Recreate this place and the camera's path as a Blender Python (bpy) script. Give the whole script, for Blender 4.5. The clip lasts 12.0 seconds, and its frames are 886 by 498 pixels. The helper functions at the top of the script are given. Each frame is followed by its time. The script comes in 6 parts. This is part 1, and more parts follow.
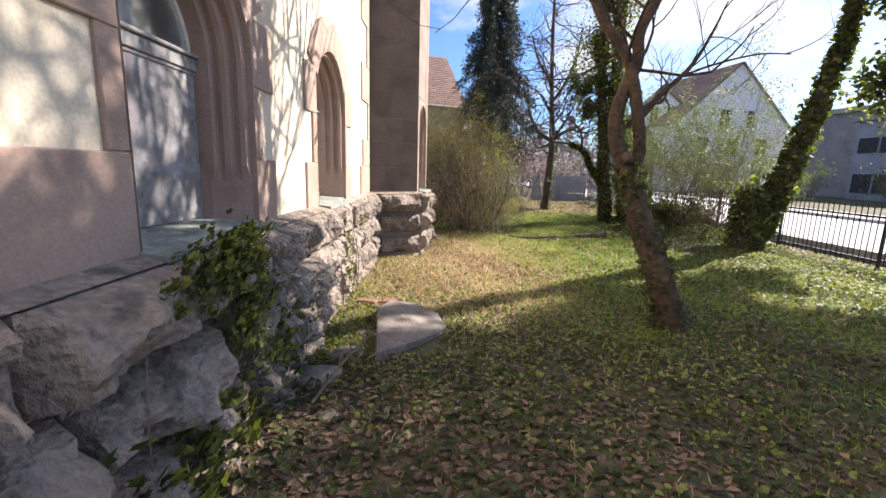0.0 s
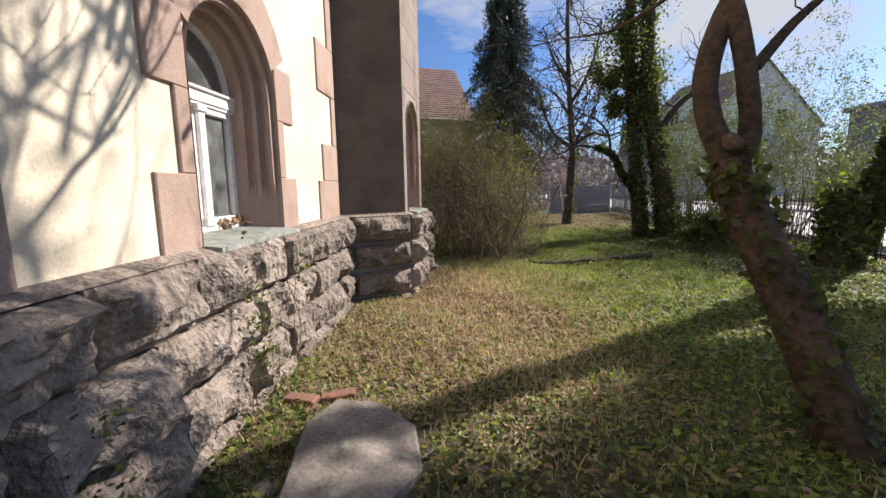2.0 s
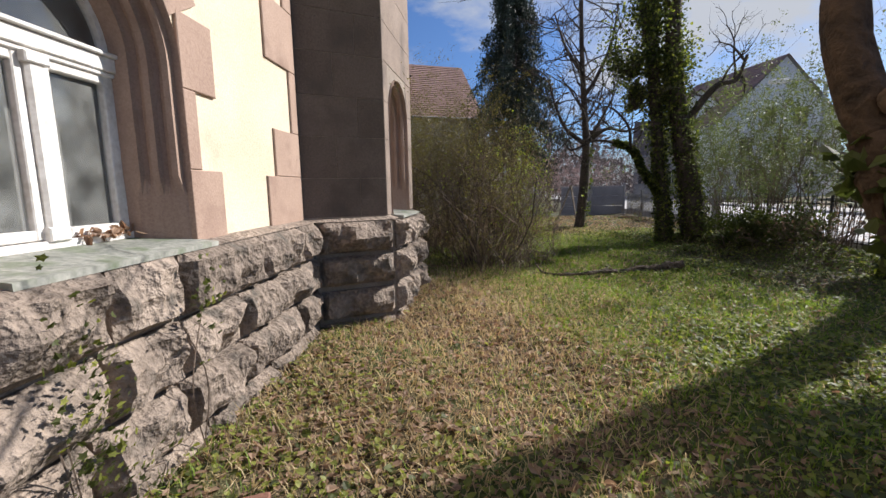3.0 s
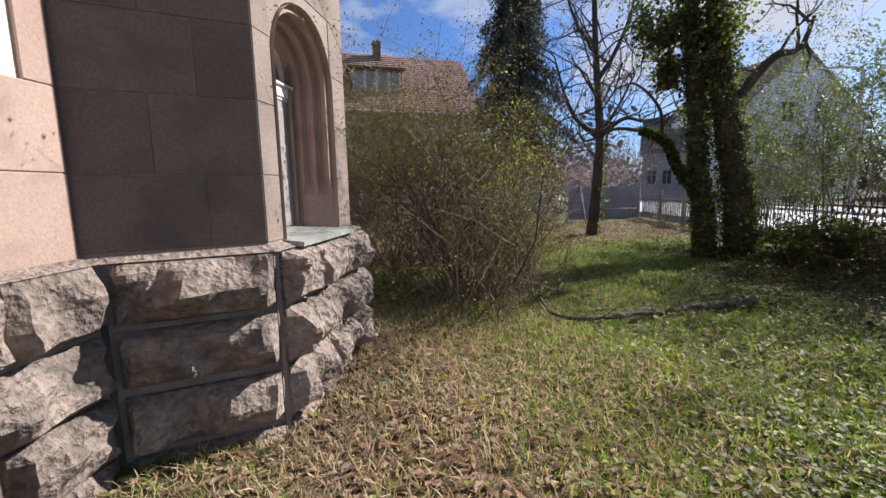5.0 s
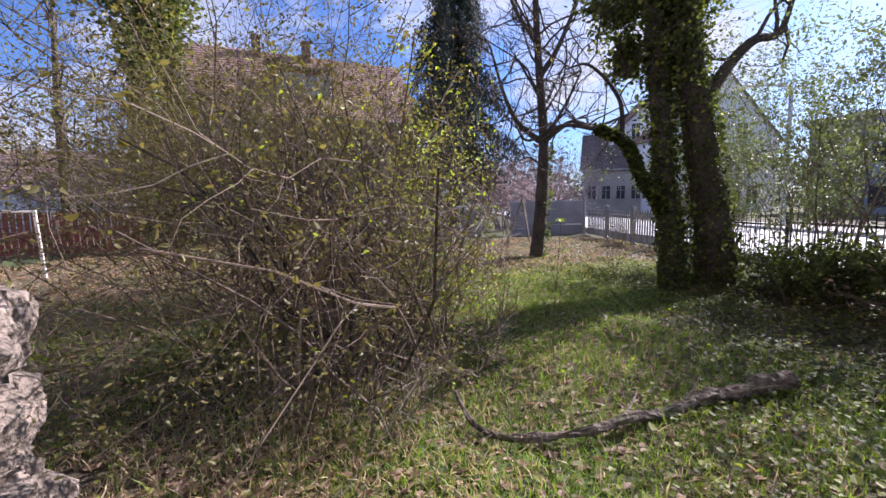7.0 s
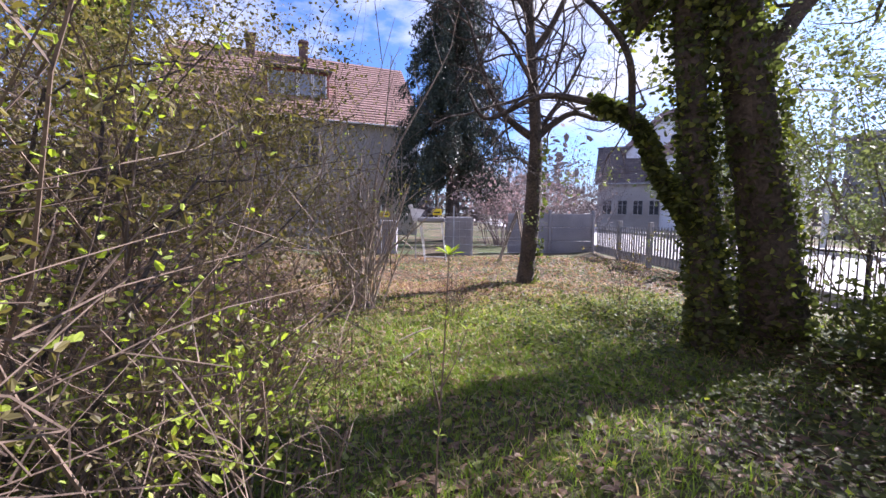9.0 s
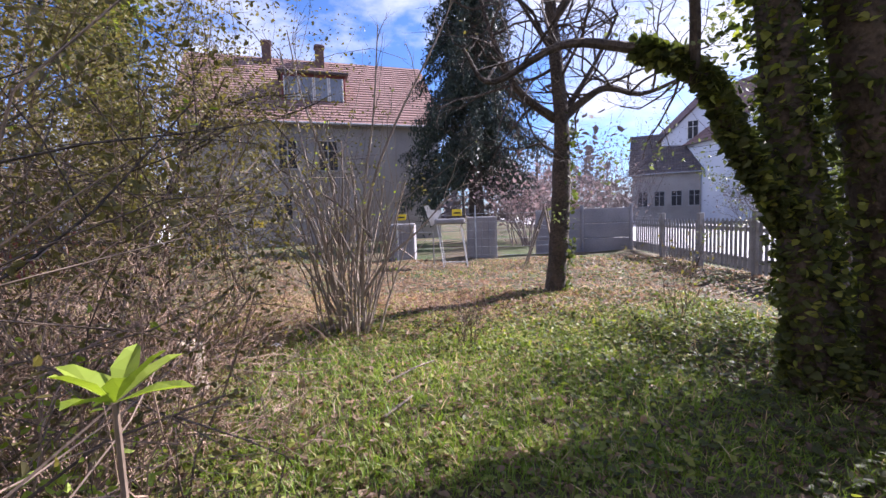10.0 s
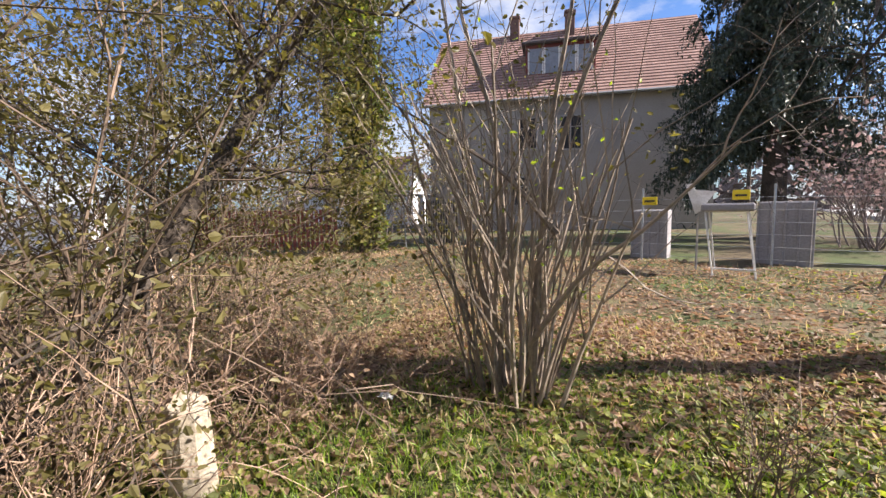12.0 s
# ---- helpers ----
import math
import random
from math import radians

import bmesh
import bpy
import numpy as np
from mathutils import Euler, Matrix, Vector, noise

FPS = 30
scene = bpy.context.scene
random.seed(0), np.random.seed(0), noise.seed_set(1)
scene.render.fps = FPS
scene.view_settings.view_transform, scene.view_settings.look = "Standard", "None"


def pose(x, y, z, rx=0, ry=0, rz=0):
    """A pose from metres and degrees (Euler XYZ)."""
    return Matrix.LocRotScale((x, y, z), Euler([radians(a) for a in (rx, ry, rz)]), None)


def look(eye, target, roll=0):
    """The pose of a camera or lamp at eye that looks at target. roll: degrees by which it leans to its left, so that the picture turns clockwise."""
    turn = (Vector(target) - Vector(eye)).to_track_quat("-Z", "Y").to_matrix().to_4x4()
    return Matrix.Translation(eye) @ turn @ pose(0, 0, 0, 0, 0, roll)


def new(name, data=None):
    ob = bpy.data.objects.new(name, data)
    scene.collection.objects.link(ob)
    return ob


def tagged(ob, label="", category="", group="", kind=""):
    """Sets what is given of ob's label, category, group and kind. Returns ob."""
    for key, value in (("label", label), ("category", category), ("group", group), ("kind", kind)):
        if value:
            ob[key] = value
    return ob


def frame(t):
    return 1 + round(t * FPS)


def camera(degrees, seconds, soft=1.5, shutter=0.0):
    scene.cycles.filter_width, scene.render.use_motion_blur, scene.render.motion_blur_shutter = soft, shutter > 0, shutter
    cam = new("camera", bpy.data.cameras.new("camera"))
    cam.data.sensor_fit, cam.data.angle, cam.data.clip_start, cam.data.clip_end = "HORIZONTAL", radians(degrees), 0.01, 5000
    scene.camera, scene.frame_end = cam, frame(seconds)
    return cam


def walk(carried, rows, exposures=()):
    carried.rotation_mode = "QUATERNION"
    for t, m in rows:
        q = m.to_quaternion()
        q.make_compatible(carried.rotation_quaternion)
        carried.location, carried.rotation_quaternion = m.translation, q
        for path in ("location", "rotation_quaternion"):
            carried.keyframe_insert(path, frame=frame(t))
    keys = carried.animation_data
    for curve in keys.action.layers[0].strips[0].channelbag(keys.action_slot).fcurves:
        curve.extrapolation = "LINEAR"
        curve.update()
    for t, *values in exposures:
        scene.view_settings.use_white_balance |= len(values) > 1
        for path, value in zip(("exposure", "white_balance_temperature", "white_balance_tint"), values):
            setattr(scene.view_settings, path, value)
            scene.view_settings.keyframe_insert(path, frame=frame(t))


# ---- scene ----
cam = camera(91.9, 12.0)
PATH = [
    (0, (0.05, -0.013, 1.425), (0.034, 1.954, 1.062), 1.7),
    (0.5, (0.088, 0.377, 1.469), (0.061, 2.343, 1.107), 1.4),
    (1, (0.209, 0.853, 1.416), (0.151, 2.821, 1.064), -0.4),
    (1.5, (0.245, 1.393, 1.38), (0.152, 3.363, 1.047), -0.4),
    (2, (0.296, 1.967, 1.361), (0.196, 3.944, 1.073), -0.9),
    (2.5, (0.374, 2.546, 1.357), (0.249, 4.52, 1.063), -1.0),
    (3, (0.438, 3.123, 1.318), (0.298, 5.098, 1.037), -1.0),
    (3.2, (0.438, 3.334, 1.285), (0.302, 5.31, 1.011), -1.2),
    (4.8, (0.716, 5.192, 1.305), (0.554, 7.167, 1.031), -1.1),
    (5, (0.747, 5.417, 1.334), (0.59, 7.392, 1.056), -1.2),
    (5.5, (0.791, 6.019, 1.316), (0.695, 7.998, 1.048), 1.1),
    (6, (0.92, 6.585, 1.277), (0.86, 8.57, 1.039), -2.4),
    (6.5, (1.072, 7.092, 1.311), (1.07, 9.079, 1.081), -1.8),
    (7, (1.308, 7.674, 1.3), (1.395, 9.66, 1.082), -0.8),
    (7.5, (1.555, 8.161, 1.257), (1.681, 10.147, 1.059), 0.3),
    (9.3, (2.541, 10.198, 1.254), (2.543, 12.192, 1.093), 0.9),
    (9.5, (2.599, 10.434, 1.267), (2.596, 12.427, 1.108), 1.1),
    (10, (2.704, 10.946, 1.242), (2.58, 12.936, 1.084), -2.0),
    (10.5, (2.756, 11.547, 1.264), (2.391, 13.509, 1.129), -1.9),
    (11, (2.79, 12.163, 1.282), (2.3, 14.091, 1.067), 1.6),
    (11.5, (2.775, 12.687, 1.273), (1.985, 14.512, 1.06), -0.4),
    (11.8, (2.667, 13.01, 1.252), (1.668, 14.731, 1.048), -1.5),
    (12, (2.559, 13.293, 1.181), (1.393, 14.905, 0.983), -1.1),
]
walk(cam, [(t, look(e, g, r)) for t, e, g, r in PATH], exposures=[
    (0.0, 1.6, 6550, 15), (1.5, 1.1, 6450, 14), (3.0, 0.68, 6300, 12), (5.5, 1.0, 6050, 17), (7.0, 1.35, 5900, 24), (9.5, 1.7, 5900, 27), (11.0, 1.4, 6150, 18), (12.0, 1.55, 6800, 15)])

# ---- light ----
SUN_AZ, SUN_EL = radians(58.5), radians(35)
SUN_DIR = Vector((math.sin(SUN_AZ) * math.cos(SUN_EL), math.cos(SUN_AZ) * math.cos(SUN_EL), math.sin(SUN_EL)))
sun_data = bpy.data.lights.new("sun", "SUN")
sun_data.energy, sun_data.angle, sun_data.color = 5.0, radians(0.53), (1.0, 0.94, 0.85)
sun = new("sun", sun_data)
sun.matrix_world = look(SUN_DIR * 60, (0, 0, 0))

world = bpy.data.worlds.new("sky")
scene.world = world
world.use_nodes = True
wn, wl = world.node_tree.nodes, world.node_tree.links
wn.clear()
sky = wn.new("ShaderNodeTexSky")
sky.sky_type, sky.sun_disc = "NISHITA", False
sky.sun_elevation, sky.sun_rotation = SUN_EL, SUN_AZ
sky.air_density, sky.dust_density, sky.ozone_density = 1.0, 1.0, 2.0
coord = wn.new("ShaderNodeTexCoord")
squash = wn.new("ShaderNodeMapping")
squash.inputs["Scale"].default_value = (1.0, 1.0, 2.2)
squash.inputs["Location"].default_value = (0.37, 0.05, 0.1)
puffs = wn.new("ShaderNodeTexNoise")
puffs.inputs["Scale"].default_value, puffs.inputs["Detail"].default_value, puffs.inputs["Roughness"].default_value = 2.6, 9, 0.58
edge = wn.new("ShaderNodeValToRGB")
edge.color_ramp.elements[0].position, edge.color_ramp.elements[1].position = 0.47, 0.62
mix = wn.new("ShaderNodeMix")
mix.data_type = "RGBA"
mix.inputs["B"].default_value = (5.9, 6.2, 6.7, 1)
tint = wn.new("ShaderNodeMix")
tint.data_type, tint.blend_type = "RGBA", "MULTIPLY"
tint.inputs["Factor"].default_value = 1.0
tint.inputs["B"].default_value = (0.62, 0.86, 1.22, 1)
back = wn.new("ShaderNodeBackground")
back.inputs["Strength"].default_value = 0.06
out = wn.new("ShaderNodeOutputWorld")
wl.new(coord.outputs["Generated"], squash.inputs["Vector"])
wl.new(squash.outputs["Vector"], puffs.inputs["Vector"])
wl.new(puffs.outputs["Fac"], edge.inputs["Fac"])
wl.new(edge.outputs["Color"], mix.inputs["Factor"])
wl.new(sky.outputs["Color"], tint.inputs["A"])
wl.new(tint.outputs["Result"], mix.inputs["A"])
wl.new(mix.outputs["Result"], back.inputs["Color"])
wl.new(back.outputs["Background"], out.inputs["Surface"])


# ---- materials ----
def surface(name, dark, light, rough=0.8, grain=40.0, patch=2.5, bump=0.3, bump_dist=0.01, metal=0.0, island=0.0,
            extra=None, extra_scale=1.2, extra_at=(0.55, 0.66), through_light=None, gloss=0.4):
    """Two-scale procedural surface; island: how far joined pieces differ; extra: a third colour in patches."""
    m = bpy.data.materials.new(name)
    m.use_nodes = True
    n, l = m.node_tree.nodes, m.node_tree.links
    b = n["Principled BSDF"]
    tc = n.new("ShaderNodeTexCoord")
    big, small = n.new("ShaderNodeTexNoise"), n.new("ShaderNodeTexNoise")
    big.inputs["Scale"].default_value, big.inputs["Detail"].default_value = patch, 5
    small.inputs["Scale"].default_value, small.inputs["Detail"].default_value = grain, 6
    l.new(tc.outputs["Object"], big.inputs["Vector"])
    l.new(tc.outputs["Object"], small.inputs["Vector"])
    add = n.new("ShaderNodeMath")
    add.operation = "ADD"
    l.new(big.outputs["Fac"], add.inputs[0])
    l.new(small.outputs["Fac"], add.inputs[1])
    value = add.outputs[0]
    if island:
        geo, info = n.new("ShaderNodeNewGeometry"), n.new("ShaderNodeObjectInfo")
        both = n.new("ShaderNodeMath")
        both.operation = "ADD"
        l.new(geo.outputs["Random Per Island"], both.inputs[0])
        l.new(info.outputs["Random"], both.inputs[1])
        wrap = n.new("ShaderNodeMath")
        wrap.operation = "FRACT"
        l.new(both.outputs[0], wrap.inputs[0])
        ma = n.new("ShaderNodeMath")
        ma.operation = "MULTIPLY_ADD"
        ma.inputs[1].default_value = island
        l.new(wrap.outputs[0], ma.inputs[0])
        l.new(value, ma.inputs[2])
        value = ma.outputs[0]
    rng = n.new("ShaderNodeMapRange")
    rng.inputs["From Min"].default_value, rng.inputs["From Max"].default_value = 0.72, 1.28 + island
    l.new(value, rng.inputs["Value"])
    ramp = n.new("ShaderNodeMix")
    ramp.data_type = "RGBA"
    ramp.inputs["A"].default_value, ramp.inputs["B"].default_value = (*dark, 1), (*light, 1)
    l.new(rng.outputs[0], ramp.inputs["Factor"])
    col = ramp.outputs["Result"]
    if extra:
        third = n.new("ShaderNodeTexNoise")
        third.inputs["Scale"].default_value, third.inputs["Detail"].default_value = extra_scale, 7
        l.new(tc.outputs["Object"], third.inputs["Vector"])
        step = n.new("ShaderNodeMapRange")
        step.inputs["From Min"].default_value, step.inputs["From Max"].default_value = extra_at
        l.new(third.outputs["Fac"], step.inputs["Value"])
        lay = n.new("ShaderNodeMix")
        lay.data_type = "RGBA"
        lay.inputs["B"].default_value = (*extra, 1)
        l.new(step.outputs[0], lay.inputs["Factor"])
        l.new(col, lay.inputs["A"])
        col = lay.outputs["Result"]
    l.new(col, b.inputs["Base Color"])
    b.inputs["Roughness"].default_value, b.inputs["Metallic"].default_value = rough, metal
    b.inputs["Specular IOR Level"].default_value = gloss
    if bump:
        bp = n.new("ShaderNodeBump")
        bp.inputs["Strength"].default_value, bp.inputs["Distance"].default_value = bump, bump_dist
        l.new(value if not island else add.outputs[0], bp.inputs["Height"])
        l.new(bp.outputs["Normal"], b.inputs["Normal"])
    if through_light:
        tr, ms = n.new("ShaderNodeBsdfTranslucent"), n.new("ShaderNodeMixShader")
        glow = n.new("ShaderNodeMix")
        glow.data_type, glow.blend_type = "RGBA", "MULTIPLY"
        glow.inputs["Factor"].default_value = 1
        glow.inputs["B"].default_value = (*through_light, 1)
        l.new(col, glow.inputs["A"])
        l.new(glow.outputs["Result"], tr.inputs["Color"])
        ms.inputs["Fac"].default_value = 0.4
        l.new(b.outputs[0], ms.inputs[1])
        l.new(tr.outputs[0], ms.inputs[2])
        l.new(ms.outputs[0], n["Material Output"].inputs["Surface"])
    return m


M_SOIL = surface("soil_and_moss", (0.05, 0.037, 0.022), (0.16, 0.12, 0.066), 0.95, 55, 1.1, 0.8, 0.03, extra=(0.055, 0.075, 0.02), extra_scale=0.55, extra_at=(0.45, 0.6))
M_GRASS = surface("green_grass", (0.07, 0.125, 0.014), (0.25, 0.36, 0.05), 0.5, 3, 0.9, 0, island=0.7, through_light=(1.6, 1.6, 0.9))
M_STRAW = surface("dry_grass", (0.3, 0.225, 0.12), (0.66, 0.54, 0.33), 0.7, 3, 1.0, 0, island=0.7, through_light=(1.3, 1.2, 1.0))
M_IVY = surface("ivy_leaf", (0.032, 0.04, 0.014), (0.108, 0.124, 0.038), 0.58, 9, 1.5, 0, island=0.8, through_light=(1.5, 1.7, 0.9), gloss=0.3)
M_IVYLIT = surface("young_ivy_leaf", (0.11, 0.125, 0.026), (0.3, 0.31, 0.075), 0.55, 9, 1.5, 0, island=0.8, through_light=(1.6, 1.8, 0.7))
M_DEAD = surface("dead_leaf", (0.14, 0.085, 0.058), (0.46, 0.32, 0.22), 0.6, 8, 1.4, 0, island=0.8, through_light=(1.2, 1.0, 0.8))
# brown litter whose colour is also darkened to deepen the tree shade
M_SHADELITTER = surface("damp_leaf_litter", (0.045, 0.029, 0.02), (0.16, 0.105, 0.07), 0.7, 8, 1.4, 0, island=0.8)
M_BUSHLEAF = surface("olive_leaf", (0.07, 0.062, 0.024), (0.22, 0.19, 0.075), 0.5, 6, 1.5, 0, island=0.8, through_light=(1.5, 1.5, 0.7))
M_LIME = surface("young_lime_leaf", (0.2, 0.27, 0.03), (0.4, 0.48, 0.08), 0.5, 6, 1.5, 0, island=0.6, through_light=(1.6, 1.7, 0.6))
M_WILLOW = surface("pale_spring_leaf", (0.085, 0.105, 0.045), (0.19, 0.22, 0.1), 0.5, 6, 1.5, 0, island=0.7, through_light=(1.3, 1.35, 0.8))
M_NEEDLE = surface("spruce_needle", (0.018, 0.03, 0.022), (0.075, 0.1, 0.066), 0.5, 9, 1.2, 0, island=0.8)
M_BARK = surface("grey_brown_bark", (0.028, 0.022, 0.018), (0.115, 0.09, 0.072), 0.9, 28, 3, 1.0, 0.03)
M_BARKWARM = surface("warm_brown_bark", (0.02, 0.014, 0.01), (0.095, 0.06, 0.04), 0.85, 22, 3.5, 1.0, 0.03)
M_BURL = surface("bare_burl_wood", (0.04, 0.027, 0.019), (0.14, 0.09, 0.06), 0.8, 25, 5, 0.8, 0.02)
M_TWIG = surface("brown_twig", (0.06, 0.042, 0.031), (0.235, 0.17, 0.125), 0.75, 30, 2, 0.4, 0.01, island=0.5)
M_HAZEL = surface("pale_hazel_stem", (0.08, 0.058, 0.044), (0.44, 0.36, 0.29), 0.6, 26, 2.5, 0.4, 0.01, island=0.6)
M_LOG = surface("rotten_dark_bark", (0.022, 0.016, 0.012), (0.2, 0.155, 0.115), 0.9, 26, 5, 1.0, 0.03, extra=(0.05, 0.058, 0.022), extra_scale=4, extra_at=(0.55, 0.68))
M_PALEWOOD = surface("pale_split_wood", (0.24, 0.2, 0.155), (0.5, 0.43, 0.345), 0.85, 30, 5, 0.8, 0.015, extra=(0.3, 0.25, 0.18), extra_scale=7, extra_at=(0.5, 0.8))
M_CANE = surface("dry_bramble_cane", (0.17, 0.105, 0.075), (0.44, 0.31, 0.23), 0.7, 30, 2, 0.3, 0.008, island=0.6)
M_DEADWOOD = surface("weathered_dead_wood", (0.05, 0.038, 0.028), (0.27, 0.215, 0.16), 0.8, 34, 3, 0.9, 0.02)
M_PLASTER = surface("cream_plaster", (0.56, 0.465, 0.34), (0.72, 0.63, 0.49), 0.9, 60, 1.3, 0.35, 0.008, extra=(0.5, 0.41, 0.31), extra_scale=2.2, extra_at=(0.58, 0.75))
M_PINK = surface("pink_sandstone", (0.28, 0.19, 0.148), (0.43, 0.31, 0.245), 0.88, 70, 1.8, 0.4, 0.006, island=0.15, extra=(0.28, 0.19, 0.15), extra_scale=3.0, extra_at=(0.56, 0.72))
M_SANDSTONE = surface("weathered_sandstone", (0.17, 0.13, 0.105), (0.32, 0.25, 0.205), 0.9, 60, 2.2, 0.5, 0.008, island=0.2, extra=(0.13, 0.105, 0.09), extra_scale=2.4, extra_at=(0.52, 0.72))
# brown ashlar with the shade of the angled face put into its colour
M_ASHLARSHADE = surface("brown_sandstone_ashlar", (0.075, 0.06, 0.05), (0.175, 0.14, 0.12), 0.9, 60, 1.9, 0.6, 0.01, island=0.3, extra=(0.085, 0.07, 0.062), extra_scale=2.6, extra_at=(0.5, 0.68))
M_ROCK = surface("rough_plinth_stone", (0.085, 0.066, 0.053), (0.4, 0.322, 0.262), 0.92, 24, 3.4, 1.0, 0.05, island=0.25, extra=(0.11, 0.095, 0.08), extra_scale=4.5, extra_at=(0.56, 0.68))
M_MORTAR = surface("lime_mortar", (0.19, 0.155, 0.125), (0.36, 0.305, 0.255), 0.95, 80, 3, 0.6, 0.01)
M_BOARD = surface("weathered_grey_board", (0.11, 0.104, 0.104), (0.37, 0.35, 0.345), 0.8, 18, 3.2, 0.4, 0.005, extra=(0.2, 0.18, 0.18), extra_scale=5, extra_at=(0.5, 0.62))
M_PALEBOARD = surface("pale_plank_board", (0.2, 0.18, 0.17), (0.37, 0.335, 0.32), 0.8, 30, 2.5, 0.4, 0.005)
M_WHITE = surface("chipped_white_paint", (0.55, 0.52, 0.48), (0.82, 0.8, 0.77), 0.55, 30, 4, 0.25, 0.004)
M_SLATE = surface("green_grey_sill", (0.15, 0.16, 0.14), (0.38, 0.38, 0.34), 0.75, 30, 3, 0.5, 0.008, extra=(0.14, 0.17, 0.11), extra_scale=6, extra_at=(0.52, 0.66))
M_SLAB = surface("grey_stone_slab", (0.1, 0.083, 0.068), (0.25, 0.21, 0.18), 0.85, 40, 4, 0.5, 0.008, extra=(0.26, 0.27, 0.2), extra_scale=7, extra_at=(0.6, 0.7))
M_BRICK = surface("red_brick", (0.15, 0.07, 0.05), (0.27, 0.13, 0.095), 0.9, 60, 6, 0.5, 0.006)
M_IRON = surface("black_iron", (0.015, 0.015, 0.017), (0.05, 0.047, 0.045), 0.5, 50, 6, 0.3, 0.003, metal=0.4)
M_PICKET = surface("grey_fence_wood", (0.16, 0.15, 0.14), (0.36, 0.34, 0.325), 0.85, 40, 3, 0.5, 0.006, island=0.3)
M_ROAD = surface("pale_concrete_road", (0.36, 0.35, 0.34), (0.5, 0.49, 0.475), 0.85, 60, 0.6, 0.3, 0.005)
M_KERB = surface("kerb_stone", (0.26, 0.25, 0.24), (0.42, 0.4, 0.38), 0.85, 50, 2, 0.4, 0.006)
M_RENDER = surface("grey_house_render", (0.3, 0.27, 0.245), (0.4, 0.37, 0.34), 0.9, 30, 0.4, 0.3, 0.01, extra=(0.25, 0.225, 0.205), extra_scale=0.5, extra_at=(0.5, 0.7))
M_WHITEWALL = surface("white_house_render", (0.66, 0.67, 0.71), (0.8, 0.81, 0.84), 0.9, 20, 0.3, 0.2, 0.01)
M_TILE = surface("red_roof_tile", (0.19, 0.11, 0.095), (0.34, 0.215, 0.185), 0.85, 9, 0.6, 0.4, 0.02, island=0.3)
M_TILEDARK = surface("dark_roof_tile", (0.07, 0.06, 0.06), (0.16, 0.13, 0.125), 0.85, 9, 0.6, 0.4, 0.02, island=0.3)
M_CHIMNEY = surface("sooty_brick", (0.09, 0.055, 0.045), (0.2, 0.12, 0.1), 0.9, 20, 3, 0.4, 0.01)
M_GREYMETAL = surface("galvanised_metal", (0.3, 0.31, 0.32), (0.48, 0.49, 0.5), 0.45, 30, 4, 0.1, 0.002, metal=0.6)
M_BLUEGREY = surface("blue_grey_panel", (0.2, 0.22, 0.26), (0.3, 0.33, 0.37), 0.7, 10, 0.5, 0.1, 0.004)
M_CONCRETE = surface("grey_concrete_panel", (0.2, 0.19, 0.2), (0.33, 0.315, 0.325), 0.9, 30, 1.2, 0.4, 0.008)
M_REDWOOD = surface("dark_red_paint", (0.13, 0.03, 0.025), (0.22, 0.06, 0.05), 0.7, 20, 2, 0.3, 0.005, island=0.3)
M_YELLOW = surface("yellow_sign_paint", (0.68, 0.5, 0.02), (0.8, 0.62, 0.04), 0.5, 10, 3, 0)
M_ORANGE = surface("orange_plastic", (0.7, 0.13, 0.02), (0.8, 0.2, 0.04), 0.5, 10, 3, 0)
M_DARK = surface("dark_interior", (0.02, 0.02, 0.022), (0.06, 0.06, 0.062), 0.9, 10, 3, 0)
# dark grey that paints the gloom behind the church windows
M_ROOMGLOOM = surface("dim_room", (0.08, 0.08, 0.085), (0.16, 0.155, 0.15), 0.9, 6, 2.0, 0)
M_HEDGE = surface("hedge_leaf", (0.03, 0.05, 0.015), (0.1, 0.13, 0.04), 0.6, 5, 0.8, 0, island=0.7, through_light=(1.4, 1.5, 0.7))
M_FARTWIG = surface("far_bare_twigs", (0.12, 0.095, 0.09), (0.26, 0.215, 0.2), 0.9, 4, 0.6, 0, island=0.6)
M_PINKBLOOM = surface("pink_blossom", (0.19, 0.14, 0.135), (0.32, 0.24, 0.235), 0.7, 5, 1, 0, island=0.6, through_light=(1.3, 1.2, 1.2))


